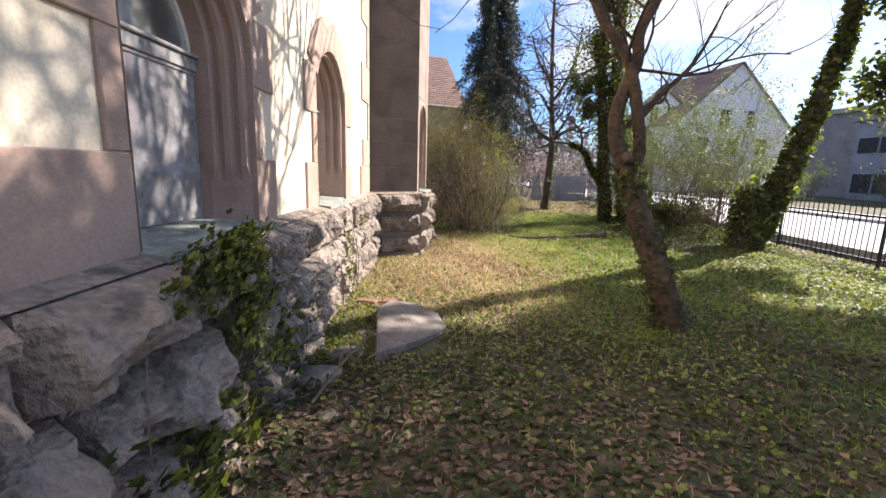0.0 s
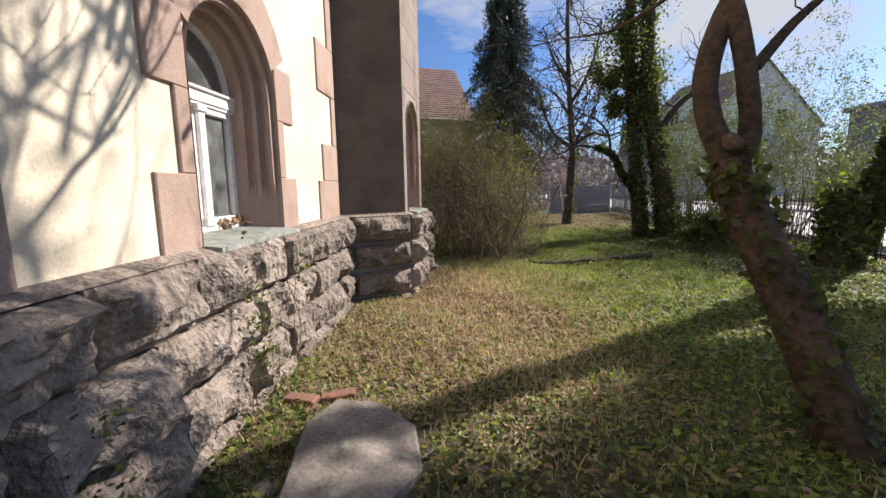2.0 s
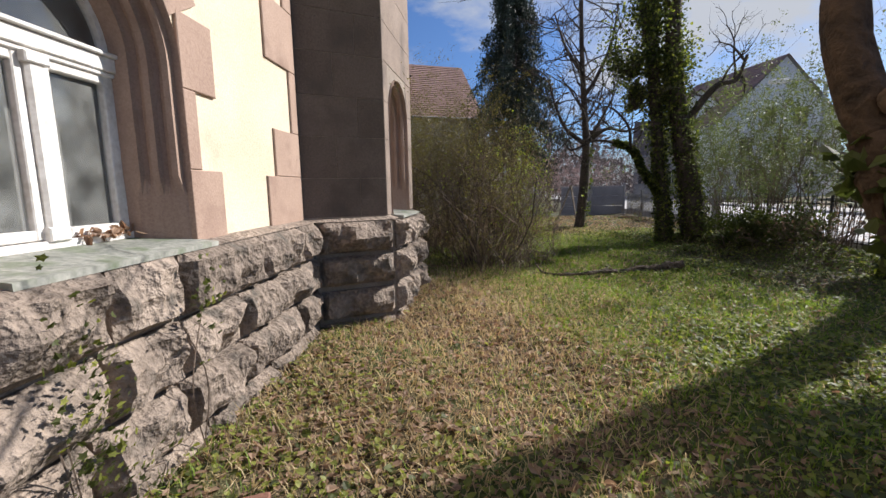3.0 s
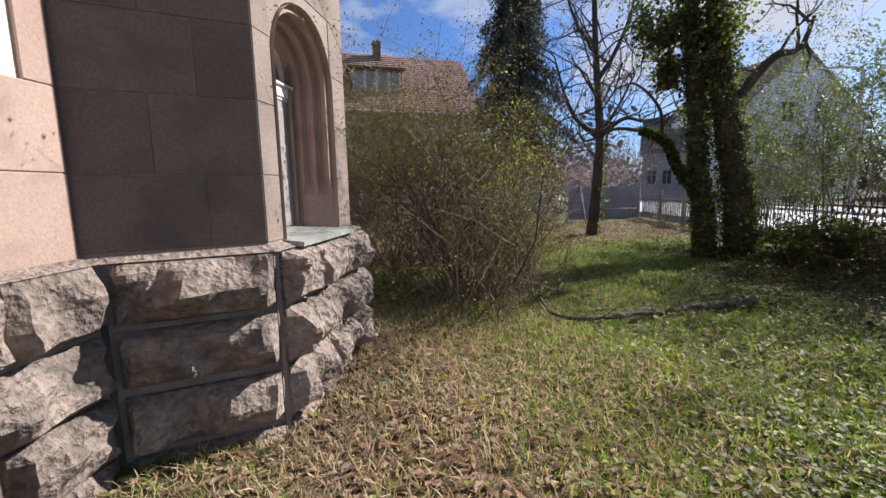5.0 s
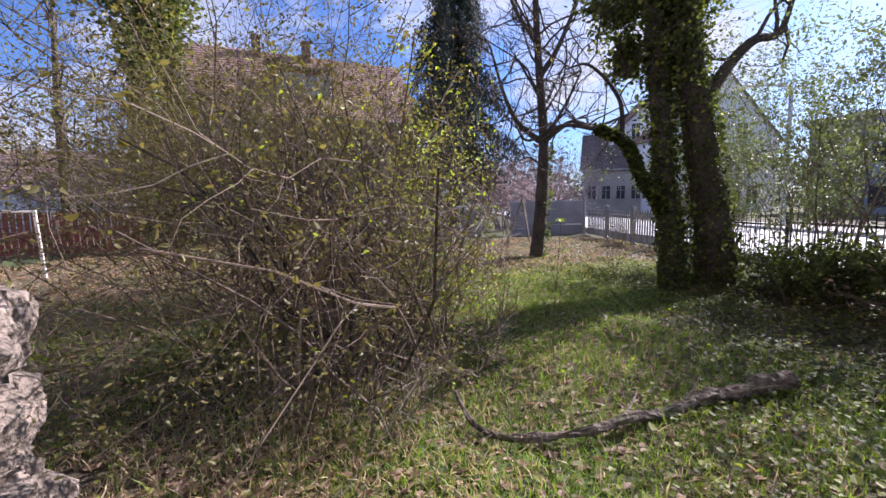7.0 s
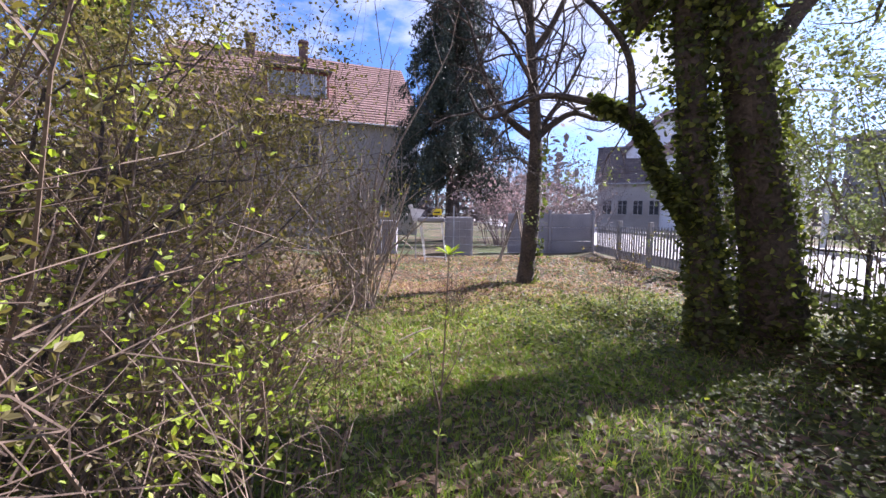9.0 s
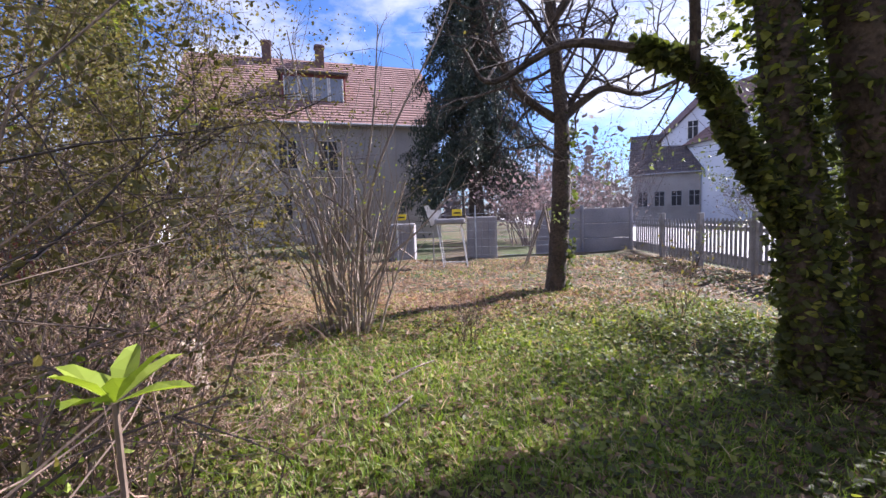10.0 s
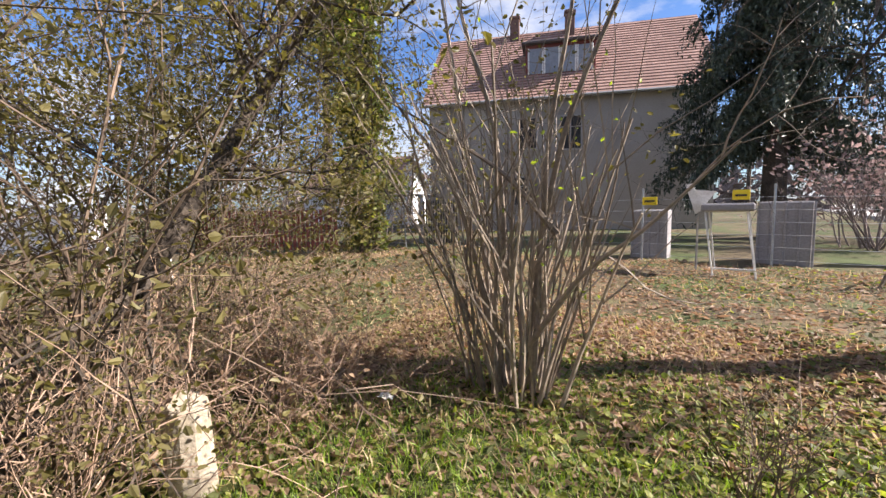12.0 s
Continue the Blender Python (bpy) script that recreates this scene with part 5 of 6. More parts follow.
# most crown clumps are unseen, placed by where their shadows fall at the start
ivy_tree("ivy_tree", "leaning tree thickly overgrown with dark ivy by the railing", [([(6.95, 9.9, -0.3), (7.25, 9.85, 0.5), (7.6, 9.8, 1.6), (7.95, 9.8, 2.9), (8.35, 9.8, 4.5), (8.5, 9.9, 6.2), (8.6, 9.7, 8.2)], 0.28, 0.05, 0.09)], 31, 6500,
         crown=[(9.3, 9.2, 5.2, 0.7, 2000), (8.6, 9.0, 5.3, 0.6, 1700), (8.6, 8.2, 5.3, 0.9, 2600), (8.9, 8.9, 3.4, 0.7, 1300), (8.9, 8.7, 5.0, 0.6, 1300), (8.9, 8.0, 6.6, 1.2, 3000), (9.6, 7.0, 6.6, 1.4, 5440), (10.3, 8.4, 5.6, 1.1, 2550), (7.4, 6.2, 7.4, 1.2, 1700), (8.3, 6.4, 4.6, 1.2, 5440), (9.6, 7.2, 4.6, 1.0, 3060), (8.2, 8.2, 7.9, 1.2, 1300), (8.9, 6.2, 5.4, 1.1, 4420), (7.6, 7.2, 8.8, 1.1, 900), (8.6, 6.9, 5.0, 0.9, 2200), (9.6, 7.5, 5.0, 0.9, 2200), (9.2, 7.4, 4.6, 0.9, 2200), (10.1, 8.5, 5.2, 0.9, 2200), (9.2, 8.6, 5.0, 0.8, 1800)], leaf=(0.07, 0.15))
ivy_tree("ivy_stump", "low stump swallowed by a mound of dark ivy", [([(6.75, 9.7, -0.3), (6.8, 9.7, 0.5), (6.85, 9.75, 1.15)], 0.3, 0.2, 0.28)], 32, 2600, leaf=(0.06, 0.12))
ivy_tree("ivy_tree", "twin-trunked tree thickly overgrown with dark ivy", [
    ([(5.27, 14.2, -0.3), (5.24, 14.2, 0.2), (5.14, 14.25, 1.0), (5.05, 14.3, 2.0), (4.9, 14.3, 3.2), (4.75, 14.3, 5.0), (4.7, 14.3, 7.5)], 0.18, 0.11, 0.2),
    ([(6.06, 14.3, -0.3), (5.98, 14.3, 0.3), (5.83, 14.3, 1.2), (5.6, 14.3, 2.3), (5.35, 14.3, 3.6), (5.2, 14.3, 5.4), (5.2, 14.2, 8.0)], 0.32, 0.15, 0.2),
    ([(5.3, 14.25, 0.8), (4.95, 14.2, 1.25), (4.6, 14.1, 1.65), (4.35, 14.1, 2.15), (3.9, 14.1, 2.35)], 0.085, 0.045, 0.03)], 33, 21000,
    crown=[(4.45, 14.3, 3.4, 0.45, 1600), (4.3, 14.3, 4.2, 0.6, 2200), (5.2, 14.2, 3.4, 0.5, 1600), (5.2, 14.2, 4.2, 0.6, 1800), (4.6, 14.3, 5.2, 1.0, 2600), (5.0, 14.2, 6.8, 1.1, 2400)],
    extra_limbs=[([(5.6, 14.3, 2.6), (5.9, 14.25, 3.2), (6.3, 14.2, 3.65), (6.7, 14.2, 3.75), (6.9, 14.2, 4.3)], 0.11), ([(3.9, 14.1, 2.35), (3.4, 14.1, 2.4), (2.9, 14.2, 2.2), (2.7, 14.2, 2.45)], 0.04), ([(4.3, 14.1, 2.1), (4.1, 13.8, 2.7), (3.6, 13.6, 3.1), (3.2, 13.4, 3.0)], 0.04)], leaf=(0.04, 0.085))
ivy_tree("ivy_tree", "tall tree with ivy-green trunk beside the grey house", [([(-7.0, 22.7, -0.3), (-7.0, 22.7, 2.0), (-6.95, 22.7, 5.0), (-6.9, 22.7, 9.5)], 0.35, 0.15, 0.7), ([(-8.1, 23.2, -0.3), (-8.1, 23.2, 3.0), (-8.2, 23.2, 9.0)], 0.28, 0.14, 0.6)], 34, 7000,
         crown=[(-6.8, 22.5, 1.8, 1.0, 2200), (-7.3, 22.6, 4.0, 1.0, 2200), (-7.2, 22.6, 6.2, 1.2, 2200), (-7.6, 22.8, 8.5, 1.5, 2500)], leaf=(0.1, 0.2))

# bare tree
rng = np.random.default_rng(41)
bare = thing("bare_tree", (4.15, 18.3, float(gz(4.15, 18.3))), "tall leafless tree with dark bark and sparse ivy on its trunk", "tree")
a, tips = Acc(), []
ln = spline([(4.15, 18.6, -0.4), (4.2, 18.5, 0.1), (4.24, 18.4, 0.8), (4.28, 18.3, 2.0), (4.25, 18.2, 2.9), (4.1, 18.1, 4.4), (3.95, 18.0, 6.5), (3.9, 18.0, 9.5)], 40)
rad = np.concatenate([[0.26, 0.2], np.linspace(0.17, 0.15, 16), np.linspace(0.135, 0.045, 22)])
tube(a, ln, rad, 11, 0.06, rng)
under(put("trunk", a, M_BARK, smooth=True), bare)
for pts, r in (([(4.18, 18.25, 2.75), (3.85, 18.15, 2.95), (3.5, 18.0, 3.25), (3.2, 17.9, 3.85), (2.95, 17.8, 4.6)], 0.085), ([(4.25, 18.25, 2.7), (4.6, 18.2, 3.0), (5.0, 18.2, 3.2), (5.6, 18.3, 3.1), (6.4, 18.3, 3.4)], 0.08),
               ([(4.25, 18.25, 2.8), (4.5, 18.3, 3.1), (4.9, 18.5, 3.7), (5.3, 18.6, 4.5)], 0.07), ([(4.2, 18.3, 2.2), (3.9, 18.2, 2.35), (3.55, 18.1, 2.25), (3.3, 18.0, 2.3)], 0.03),
               ([(4.1, 18.1, 4.2), (4.5, 18.1, 4.8), (4.9, 18.0, 5.8), (5.1, 18.0, 7.0)], 0.08), ([(4.0, 18.0, 5.0), (3.5, 18.0, 5.7), (3.1, 18.0, 6.8)], 0.07), ([(4.15, 18.1, 3.7), (3.7, 17.9, 4.3), (3.3, 17.6, 4.7)], 0.04)):
    a = Acc()
    l2 = spline(pts, 16)
    tube(a, l2, np.linspace(r, r * 0.3, 16), 7)
    for s in (4, 6, 8, 10, 12, 14, 15):
        for _ in range(2):
            grow(a, l2[s], rng.normal(0, 0.7, 3) + np.array((0, 0, 0.25)), rng.uniform(0.7, 1.7), r * 0.28, 2, rng, tips, lift=0.1, bend=0.2)
    under(put("limb", a, M_BARK), bare)
a = Acc()
for s in range(24, 40):
    for _ in range(2):
        grow(a, ln[s], rng.normal(0, 0.8, 3) + np.array((0, 0, 0.4)), rng.uniform(1.0, 2.4), 0.03, 2, rng, tips, lift=0.15, bend=0.2)
under(put("crown", a, M_BARK), bare)
leaf_cloud("ivy", bare, M_IVY, around(rng, ln[:22] + np.array((0.1, 0, 0)), rad[:22] * 0.85, 500, 0.05), rng, (0.05, 0.1), ivy=True)

# spruce
rng = np.random.default_rng(51)
sp = thing("spruce_tree", (3.1, 32.0, -0.2), "tall dark spruce with hanging branches behind the yard", "tree")
a = Acc()
tube(a, [(3.1, 32, -0.4), (3.1, 32, 5), (3.1, 32, 16.5)], [0.42, 0.3, 0.03], 10)
under(put("trunk", a, M_BARK), sp)
a = Acc()
pos, rots = [], []
for k in range(150):
    z = 2.5 + 14.1 * (k / 150) ** 0.95
    ang = k * 2.4 + rng.normal(0, 0.3)
    reach = (3.5 * (1 - (z - 3.0) / 14.2) ** 0.9 + 0.2) * rng.uniform(0.55, 1.2)
    d = np.array((math.cos(ang), math.sin(ang), 0))
    bp = spline([np.array((3.1, 32, z + 0.4)), np.array((3.1, 32, z + 0.25)) + d * reach * 0.5, np.array((3.1, 32, z - 0.35 - 0.18 * reach)) + d * reach], 7)
    tube(a, bp, np.linspace(0.04, 0.01, 7), 3)
    n = int(60 + reach * 150)
    s = rng.uniform(0.15, 1, n)
    q = np.stack([np.interp(s * 6, np.arange(7), bp[:, i]) for i in range(3)], 1)
    q += rng.normal(0, 0.13, (n, 3))
    q[:, 2] -= np.abs(rng.normal(0, 0.34, n)) * (0.25 + s)
    pos.append(q)
under(put("branch_mass", a, M_BARK), sp)["kind"] = "stuff"
pos = np.vstack(pos)
a = Acc()
sc = rng.uniform(0.1, 0.24, len(pos))
scatter(a, [(0, 0, 0), (0.2, -0.5, -0.05), (0.05, -1.0, -0.25), (-0.05, -1.0, -0.25), (-0.2, -0.5, -0.05)], [(0, 1, 2, 4)], pos, turns(rng, len(pos), 1.0), sc)
scatter(a, [(0, 0, 0), (0.14, -0.1, -0.5), (0, -0.1, -1.0), (-0.14, 0.1, -0.5)], [(0, 1, 2, 3)], pos, turns(rng, len(pos), 0.5), sc)
nd = under(put("needles", a, M_NEEDLE), sp)
nd["kind"] = "stuff"


def shrub(name, label, base, seed, stems, height, radius, n_leaf, leaf_mat, leaf=(0.03, 0.07), twig=M_TWIG, spread=0.35, r=0.016, foot=0.35, category="shrub", depth=2, lime=0, lime_at=None, group="", lime_mat=None, lift=0.12, bend=0.13, fork=0.6):
    """A many-stemmed shrub; leaves sit on the ends of its twigs."""
    rng = np.random.default_rng(seed)
    x, y = base
    z = float(gz(x, y))
    t = thing(name, (x, y, z), label, category, group)
    a, tips = Acc(), []
    for _ in range(stems):
        ang, o = rng.uniform(0, 2 * np.pi), rng.uniform(0, foot)
        d = np.array((math.cos(ang) * spread * rng.uniform(0.2, 1.4), math.sin(ang) * spread * rng.uniform(0.2, 1.4), 1))
        grow(a, (x + math.cos(ang) * o, y + math.sin(ang) * o, z - 0.1), d, height * rng.uniform(0.6, 1.0), r * rng.uniform(0.6, 1.3), depth, rng, tips, lift=lift, spread=fork, bend=bend, shrink=0.6)
    under(put("twig_mass", a, twig), t)["kind"] = "stuff"
    tips = np.array(tips)
    if n_leaf:
        q = tips[rng.integers(0, len(tips), n_leaf)] + rng.normal(0, radius, (n_leaf, 3))
        q = q[q[:, 2] > z + 0.02]
        leaf_cloud("leaves", t, leaf_mat, q, rng, leaf)
    if lime:
        near = tips[np.argsort(np.linalg.norm(tips - np.array(lime_at), axis=1))[:max(60, len(tips) // 12)]]
        q = near[rng.integers(0, len(near), lime)] + rng.normal(0, radius * 0.8, (lime, 3))
        leaf_cloud("young_leaves", t, lime_mat or M_LIME, q, rng, leaf)
    return t


shrub("large_shrub", "large dense shrub with bare brown twigs and small yellow-green leaves", (0.72, 11.0), 61, 60, 2.9, 0.06, 16000, M_BUSHLEAF, (0.014, 0.034), r=0.01, spread=0.42, foot=0.8, lime=900, lime_at=(1.4, 10.8, 1.7), lift=0.02, bend=0.22, fork=0.85)
shrub("large_shrub", "tangled shrub of brown twigs with thin olive leaves", (-0.6, 12.4), 62, 44, 3.3, 0.07, 14000, M_BUSHLEAF, (0.018, 0.04), r=0.01, spread=0.55, foot=0.7, lift=0.03, bend=0.2, fork=0.8)
shrub("low_shrub", "low twiggy shrub with fresh yellow-green leaves", (1.55, 11.6), 63, 24, 1.15, 0.09, 1900, M_LIME, (0.018, 0.042), spread=0.6, foot=0.4, r=0.007)
shrub("large_shrub", "ivy-hung elder shrub with a leaning trunk", (-0.35, 13.8), 64, 44, 3.1, 0.09, 25000, M_BUSHLEAF, (0.014, 0.036), spread=0.55, foot=0.5, r=0.011, lift=0.03, bend=0.2, fork=0.8)
shrub("bramble", "dry tangle of thin brown bramble canes", (0.7, 12.9), 65, 46, 0.95, 0.06, 500, M_BUSHLEAF, (0.02, 0.045), spread=0.9, foot=0.6, twig=M_CANE, r=0.006)
shrub("bramble", "dry tangle of thin brown bramble canes", (-0.7, 15.2), 66, 40, 0.8, 0.06, 400, M_BUSHLEAF, (0.02, 0.045), spread=0.9, foot=0.8, twig=M_CANE, r=0.006)
shrub("spring_shrub", "slender shrub with pale fresh green leaves at the fence", (7.3, 13.9), 67, 26, 3.4, 0.07, 11000, M_WILLOW, (0.028, 0.066), spread=0.3, foot=0.5, r=0.012)
shrub("spring_shrub", "slender shrub with pale fresh green leaves at the fence", (7.5, 15.8), 68, 22, 3.2, 0.07, 9000, M_WILLOW, (0.028, 0.066), spread=0.3, foot=0.5, r=0.012)
shrub("spring_shrub", "slender shrub with pale fresh green leaves at the fence", (7.7, 12.4), 77, 26, 3.1, 0.07, 12000, M_WILLOW, (0.028, 0.066), spread=0.35, foot=0.5, r=0.012)
shrub("bramble", "dry tangle of thin brown bramble canes", (1.0, 13.35), 78, 34, 0.7, 0.05, 500, M_BUSHLEAF, (0.02, 0.045), spread=1.0, foot=0.45, twig=M_CANE, r=0.005, bend=0.22)
shrub("bramble", "dry tangle of thin brown bramble canes", (0.1, 14.6), 79, 34, 0.8, 0.05, 300, M_DEAD, (0.02, 0.045), spread=1.0, foot=0.5, twig=M_CANE, r=0.005, bend=0.22)
shrub("bramble", "dry tangle of thin brown bramble canes", (0.95, 12.2), 89, 40, 1.5, 0.05, 900, M_BUSHLEAF, (0.02, 0.04), spread=0.7, foot=0.5, twig=M_CANE, r=0.006, bend=0.2)
shrub("bramble", "dry tangle of thin brown bramble canes", (0.2, 13.3), 90, 44, 1.3, 0.05, 700, M_DEAD, (0.02, 0.04), spread=0.8, foot=0.6, twig=M_CANE, r=0.006, bend=0.2)
for k, (x, y, h) in enumerate(((-1.35, 15.35, 1.5), (-0.7, 15.3, 1.6), (-2.2, 16.1, 1.3))):
    shrub("dry_stalk", "tall pale dry weed stalks standing in the litter", (x, y), 95 + k, 3, h, 0.04, 12, M_DEAD, (0.02, 0.045), spread=0.35, foot=0.08, twig=M_CANE, r=0.008, category="dry plant", depth=1, bend=0.06, group="dry stalks")
shrub("ivy_mound", "dark ivy-covered mound of undergrowth by the fence", (6.9, 12.8), 69, 22, 0.62, 0.12, 6000, M_IVY, (0.05, 0.1), spread=0.8, foot=0.9, r=0.01)
shrub("brush_heap", "heap of cut brown brushwood by the fence", (6.9, 11.6), 70, 40, 0.75, 0.05, 300, M_DEAD, (0.03, 0.07), spread=1.3, foot=0.7, r=0.007)
shrub("sapling", "small leafless twiggy seedling in the ivy", (2.64, 15.5), 71, 12, 0.62, 0.03, 0, M_LIME, spread=0.22, foot=0.07, r=0.006)
shrub("sapling", "thin bare sapling among fallen leaves", (5.2, 16.2), 72, 7, 1.1, 0.03, 60, M_BUSHLEAF, spread=0.3, foot=0.1, r=0.007)
hz = shrub("hazel_clump", "clump of many upright pale bare hazel stems", (1.25, 15.95), 73, 48, 2.35, 0.05, 160, M_LIME, (0.02, 0.045), twig=M_HAZEL, spread=0.25, foot=0.34, r=0.016, depth=1, bend=0.07, fork=0.45)
rng = np.random.default_rng(74)
a, tips = Acc(), []
for pts in ([(1.3, 15.95, -0.1), (1.55, 15.9, 1.4), (1.85, 15.9, 2.2), (2.35, 15.9, 3.1), (2.6, 15.9, 3.6)], [(1.2, 15.9, -0.1), (0.95, 15.9, 1.3), (0.75, 15.9, 2.4), (0.6, 15.9, 3.2)], [(1.2, 15.95, -0.1), (1.15, 15.9, 1.5), (0.95, 15.85, 2.3), (0.82, 15.9, 2.7), (0.7, 15.9, 3.4)],
            [(1.4, 15.9, -0.1), (1.5, 15.9, 1.5), (1.65, 15.9, 2.4), (1.75, 15.9, 3.4)], [(1.35, 15.9, 0.2), (1.75, 15.8, 0.75), (2.1, 15.8, 1.05), (2.5, 15.7, 1.45)], [(1.1, 15.9, 0.3), (0.85, 15.8, 1.3), (0.45, 15.7, 1.9), (0.1, 15.6, 2.4)], [(1.6, 15.8, 1.0), (1.3, 15.75, 1.35), (0.95, 15.7, 1.6), (0.4, 15.6, 1.95)]):
    ln = spline(pts, 18)
    tube(a, ln, np.linspace(0.022, 0.006, 18), 6)
    for s in (8, 11, 14, 16):
        grow(a, ln[s], rng.normal(0, 0.5, 3) + np.array((0, 0, 0.6)), rng.uniform(0.3, 0.8), 0.006, 1, rng, tips)
under(put("tall_stem_mass", a, M_HAZEL), hz)["kind"] = "stuff"
# leaning trunk of the elder
a = Acc()
eld = spline([(-0.3, 13.5, -0.2), (-0.1, 13.9, 0.4), (0.05, 14.3, 1.05), (0.1, 14.75, 1.75), (0.25, 15.2, 2.5)], 20)
tube(a, eld, np.linspace(0.075, 0.03, 20), 8, 0.08, rng)
tips = []
for s in (8, 10, 12, 13, 14, 15, 16, 17, 18, 19):
    for _ in range(2):
        grow(a, eld[s], rng.normal(0, 0.7, 3) + np.array((0.2, 0, 0.2)), rng.uniform(0.6, 1.4), 0.014, 2, rng, tips, bend=0.2)
et = thing("elder_tree", (-0.3, 13.5, float(gz(-0.3, 13.5))), "small leaning elder with fine bare branches", "tree")
under(put("trunk", a, M_BARK), et)
tips = np.array(tips)
leaf_cloud("leaves", et, M_BUSHLEAF, tips[rng.integers(0, len(tips), 5200)] + rng.normal(0, 0.14, (5200, 3)), rng, (0.014, 0.036), ivy=False)
q = rng.normal(0, 1, (13000, 3)) * np.array((0.75, 0.75, 0.75)) + np.array((-0.8, 14.7, 2.5))
leaf_cloud("crown_leaves", et, M_BUSHLEAF, q[q[:, 2] > 0.6], rng, (0.014, 0.04))
shrub("large_shrub", "tall overgrown shrub with dull olive leaves", (-2.7, 15.6), 86, 48, 3.8, 0.14, 24000, M_BUSHLEAF, (0.025, 0.06), spread=0.45, foot=0.8, r=0.012, lift=0.05, bend=0.18, fork=0.75)
shrub("large_shrub", "dark arching bare shrub stems among thinner twigs", (0.7, 11.1), 87, 14, 2.6, 0.05, 450, M_LIME, (0.018, 0.04), twig=M_BARK, spread=0.36, foot=0.4, r=0.019, lift=0.06, bend=0.2, fork=0.8)
shrub("dead_twigs", "pale dead twigs tangled low in the shrub", (0.95, 10.5), 88, 40, 0.9, 0.05, 260, M_BUSHLEAF, (0.015, 0.04), twig=M_DEADWOOD, spread=0.6, foot=0.5, r=0.005, bend=0.25, fork=0.9)
# fresh shoot near the path
rng = np.random.default_rng(76)
sh = thing("shoot", (2.43, 11.28, float(gz(2.43, 11.28))), "slender fresh green leafy shoot beside the path", "seedling")
a = Acc()
line = spline([(2.43, 11.28, -0.25), (2.42, 11.26, 0.3), (2.44, 11.24, 0.75), (2.455, 11.22, 1.12)], 16)
tube(a, line, np.linspace(0.005, 0.0022, 16), 6)
for foot, tip in ((9, (2.52, 11.27, 0.86)), (8, (2.38, 11.3, 0.82))):
    tube(a, spline([line[foot], (line[foot] + np.array(tip)) / 2 - np.array((0, 0, 0.02)), tip], 6), np.linspace(0.003, 0.0015, 6), 5)
under(put("stem", a, M_TWIG), sh)
for (cx, cy, cz), k, size in ((line[-1], 9, 0.055), ((2.52, 11.27, 0.86), 6, 0.036), ((2.38, 11.3, 0.82), 6, 0.036), (line[12], 4, 0.035), (line[7], 4, 0.03)):
    for m in range(k):
        ang = m * 2.4 + rng.uniform(-0.3, 0.3)
        up = 0.25 + 1.0 * m / k
        d = np.array((math.cos(ang), math.sin(ang), up))
        d /= np.linalg.norm(d)
        side = np.array((-math.sin(ang), math.cos(ang), 0.0)) * size * 0.17
        o, droop = np.array((cx, cy, cz)), np.array((0, 0, -size * 0.12))
        fold = np.array((0, 0, size * 0.06))
        a = Acc()
        a.add(np.array([o, o + d * size * 0.45 + side + fold, o + d * size * 0.8 + side * 0.6 + fold + droop * 0.5, o + d * size + droop, o + d * size * 0.8 - side * 0.6 + fold + droop * 0.5, o + d * size * 0.45 - side + fold, o + d * size * 0.45, o + d * size * 0.8 + droop * 0.5]),
              [(0, 1, 6), (1, 2, 7), (1, 7, 6), (2, 3, 7), (0, 6, 5), (6, 7, 4), (6, 4, 5), (7, 3, 4)])
        under(put("leaf", a, M_LIME), sh)

# far planting
rng = np.random.default_rng(81)
for k, (x, y, h, mat, lab) in enumerate([(-13, 30, 4, M_FARTWIG, "grey"), (12, 44, 6, M_FARTWIG, "grey"), (16, 50, 7, M_FARTWIG, "grey"), (8, 50, 6.5, M_FARTWIG, "grey"), (5.2, 29, 2.6, M_PINKBLOOM, "pink"), (7.5, 33, 3.0, M_PINKBLOOM, "pink"), (10.5, 38, 4, M_FARTWIG, "grey"),
                                         (22, 40, 3.4, M_FARTWIG, "grey"), (27, 44, 3.6, M_FARTWIG, "grey"), (-16, 24, 5, M_FARTWIG, "grey"), (-20, 28, 6, M_FARTWIG, "grey"), (20.5, 34, 1.6, M_HEDGE, "green"), (31, 38, 2.6, M_HEDGE, "green"), (23, 30, 1.6, M_HEDGE, "green"), (-14, 20, 2.2, M_HEDGE, "green"), (-17, 30, 5, M_HEDGE, "green"), (34, 33, 3, M_HEDGE, "green")]):
    words = {"grey": "distant leafless grey-brown shrubbery", "pink": "distant shrub with dull pink blossom", "green": "distant green garden bush"}[lab]
    shrub("far_bush", words, (x, y), 100 + k, 26, h, 0.22 * h / 3, 900, mat, (0.07, 0.2), twig=M_FARTWIG, spread=0.5, foot=h * 0.3, r=0.03, group="distant bushes")
for k, (x, y, h) in enumerate([(-9.6, 24.8, 9), (-14, 27, 10), (60, 70, 12), (12, 70, 11), (2, 75, 12)]):
    t = thing("far_tree", (x, y, float(gz(x, y))), "distant leafless tree with fine grey branches", "tree", "distant trees")
    a, tips = Acc(), []
    tube(a, [(x, y, -0.4), (x, y, h * 0.5), (x + 0.2, y, h)], [0.28, 0.18, 0.05], 8)
    for s in np.linspace(0.2, 1, 22):
        grow(a, (x + 0.1 * s, y, h * s), rng.normal(0, 0.9, 3) + np.array((0, 0, 0.2)), rng.uniform(2, 4), 0.05, 2, rng, tips, lift=0.05, bend=0.16)
    under(put("trunk", a, M_BARK), t)
a = Acc()
n = 9000
bx = rng.uniform(-120, 160, n)
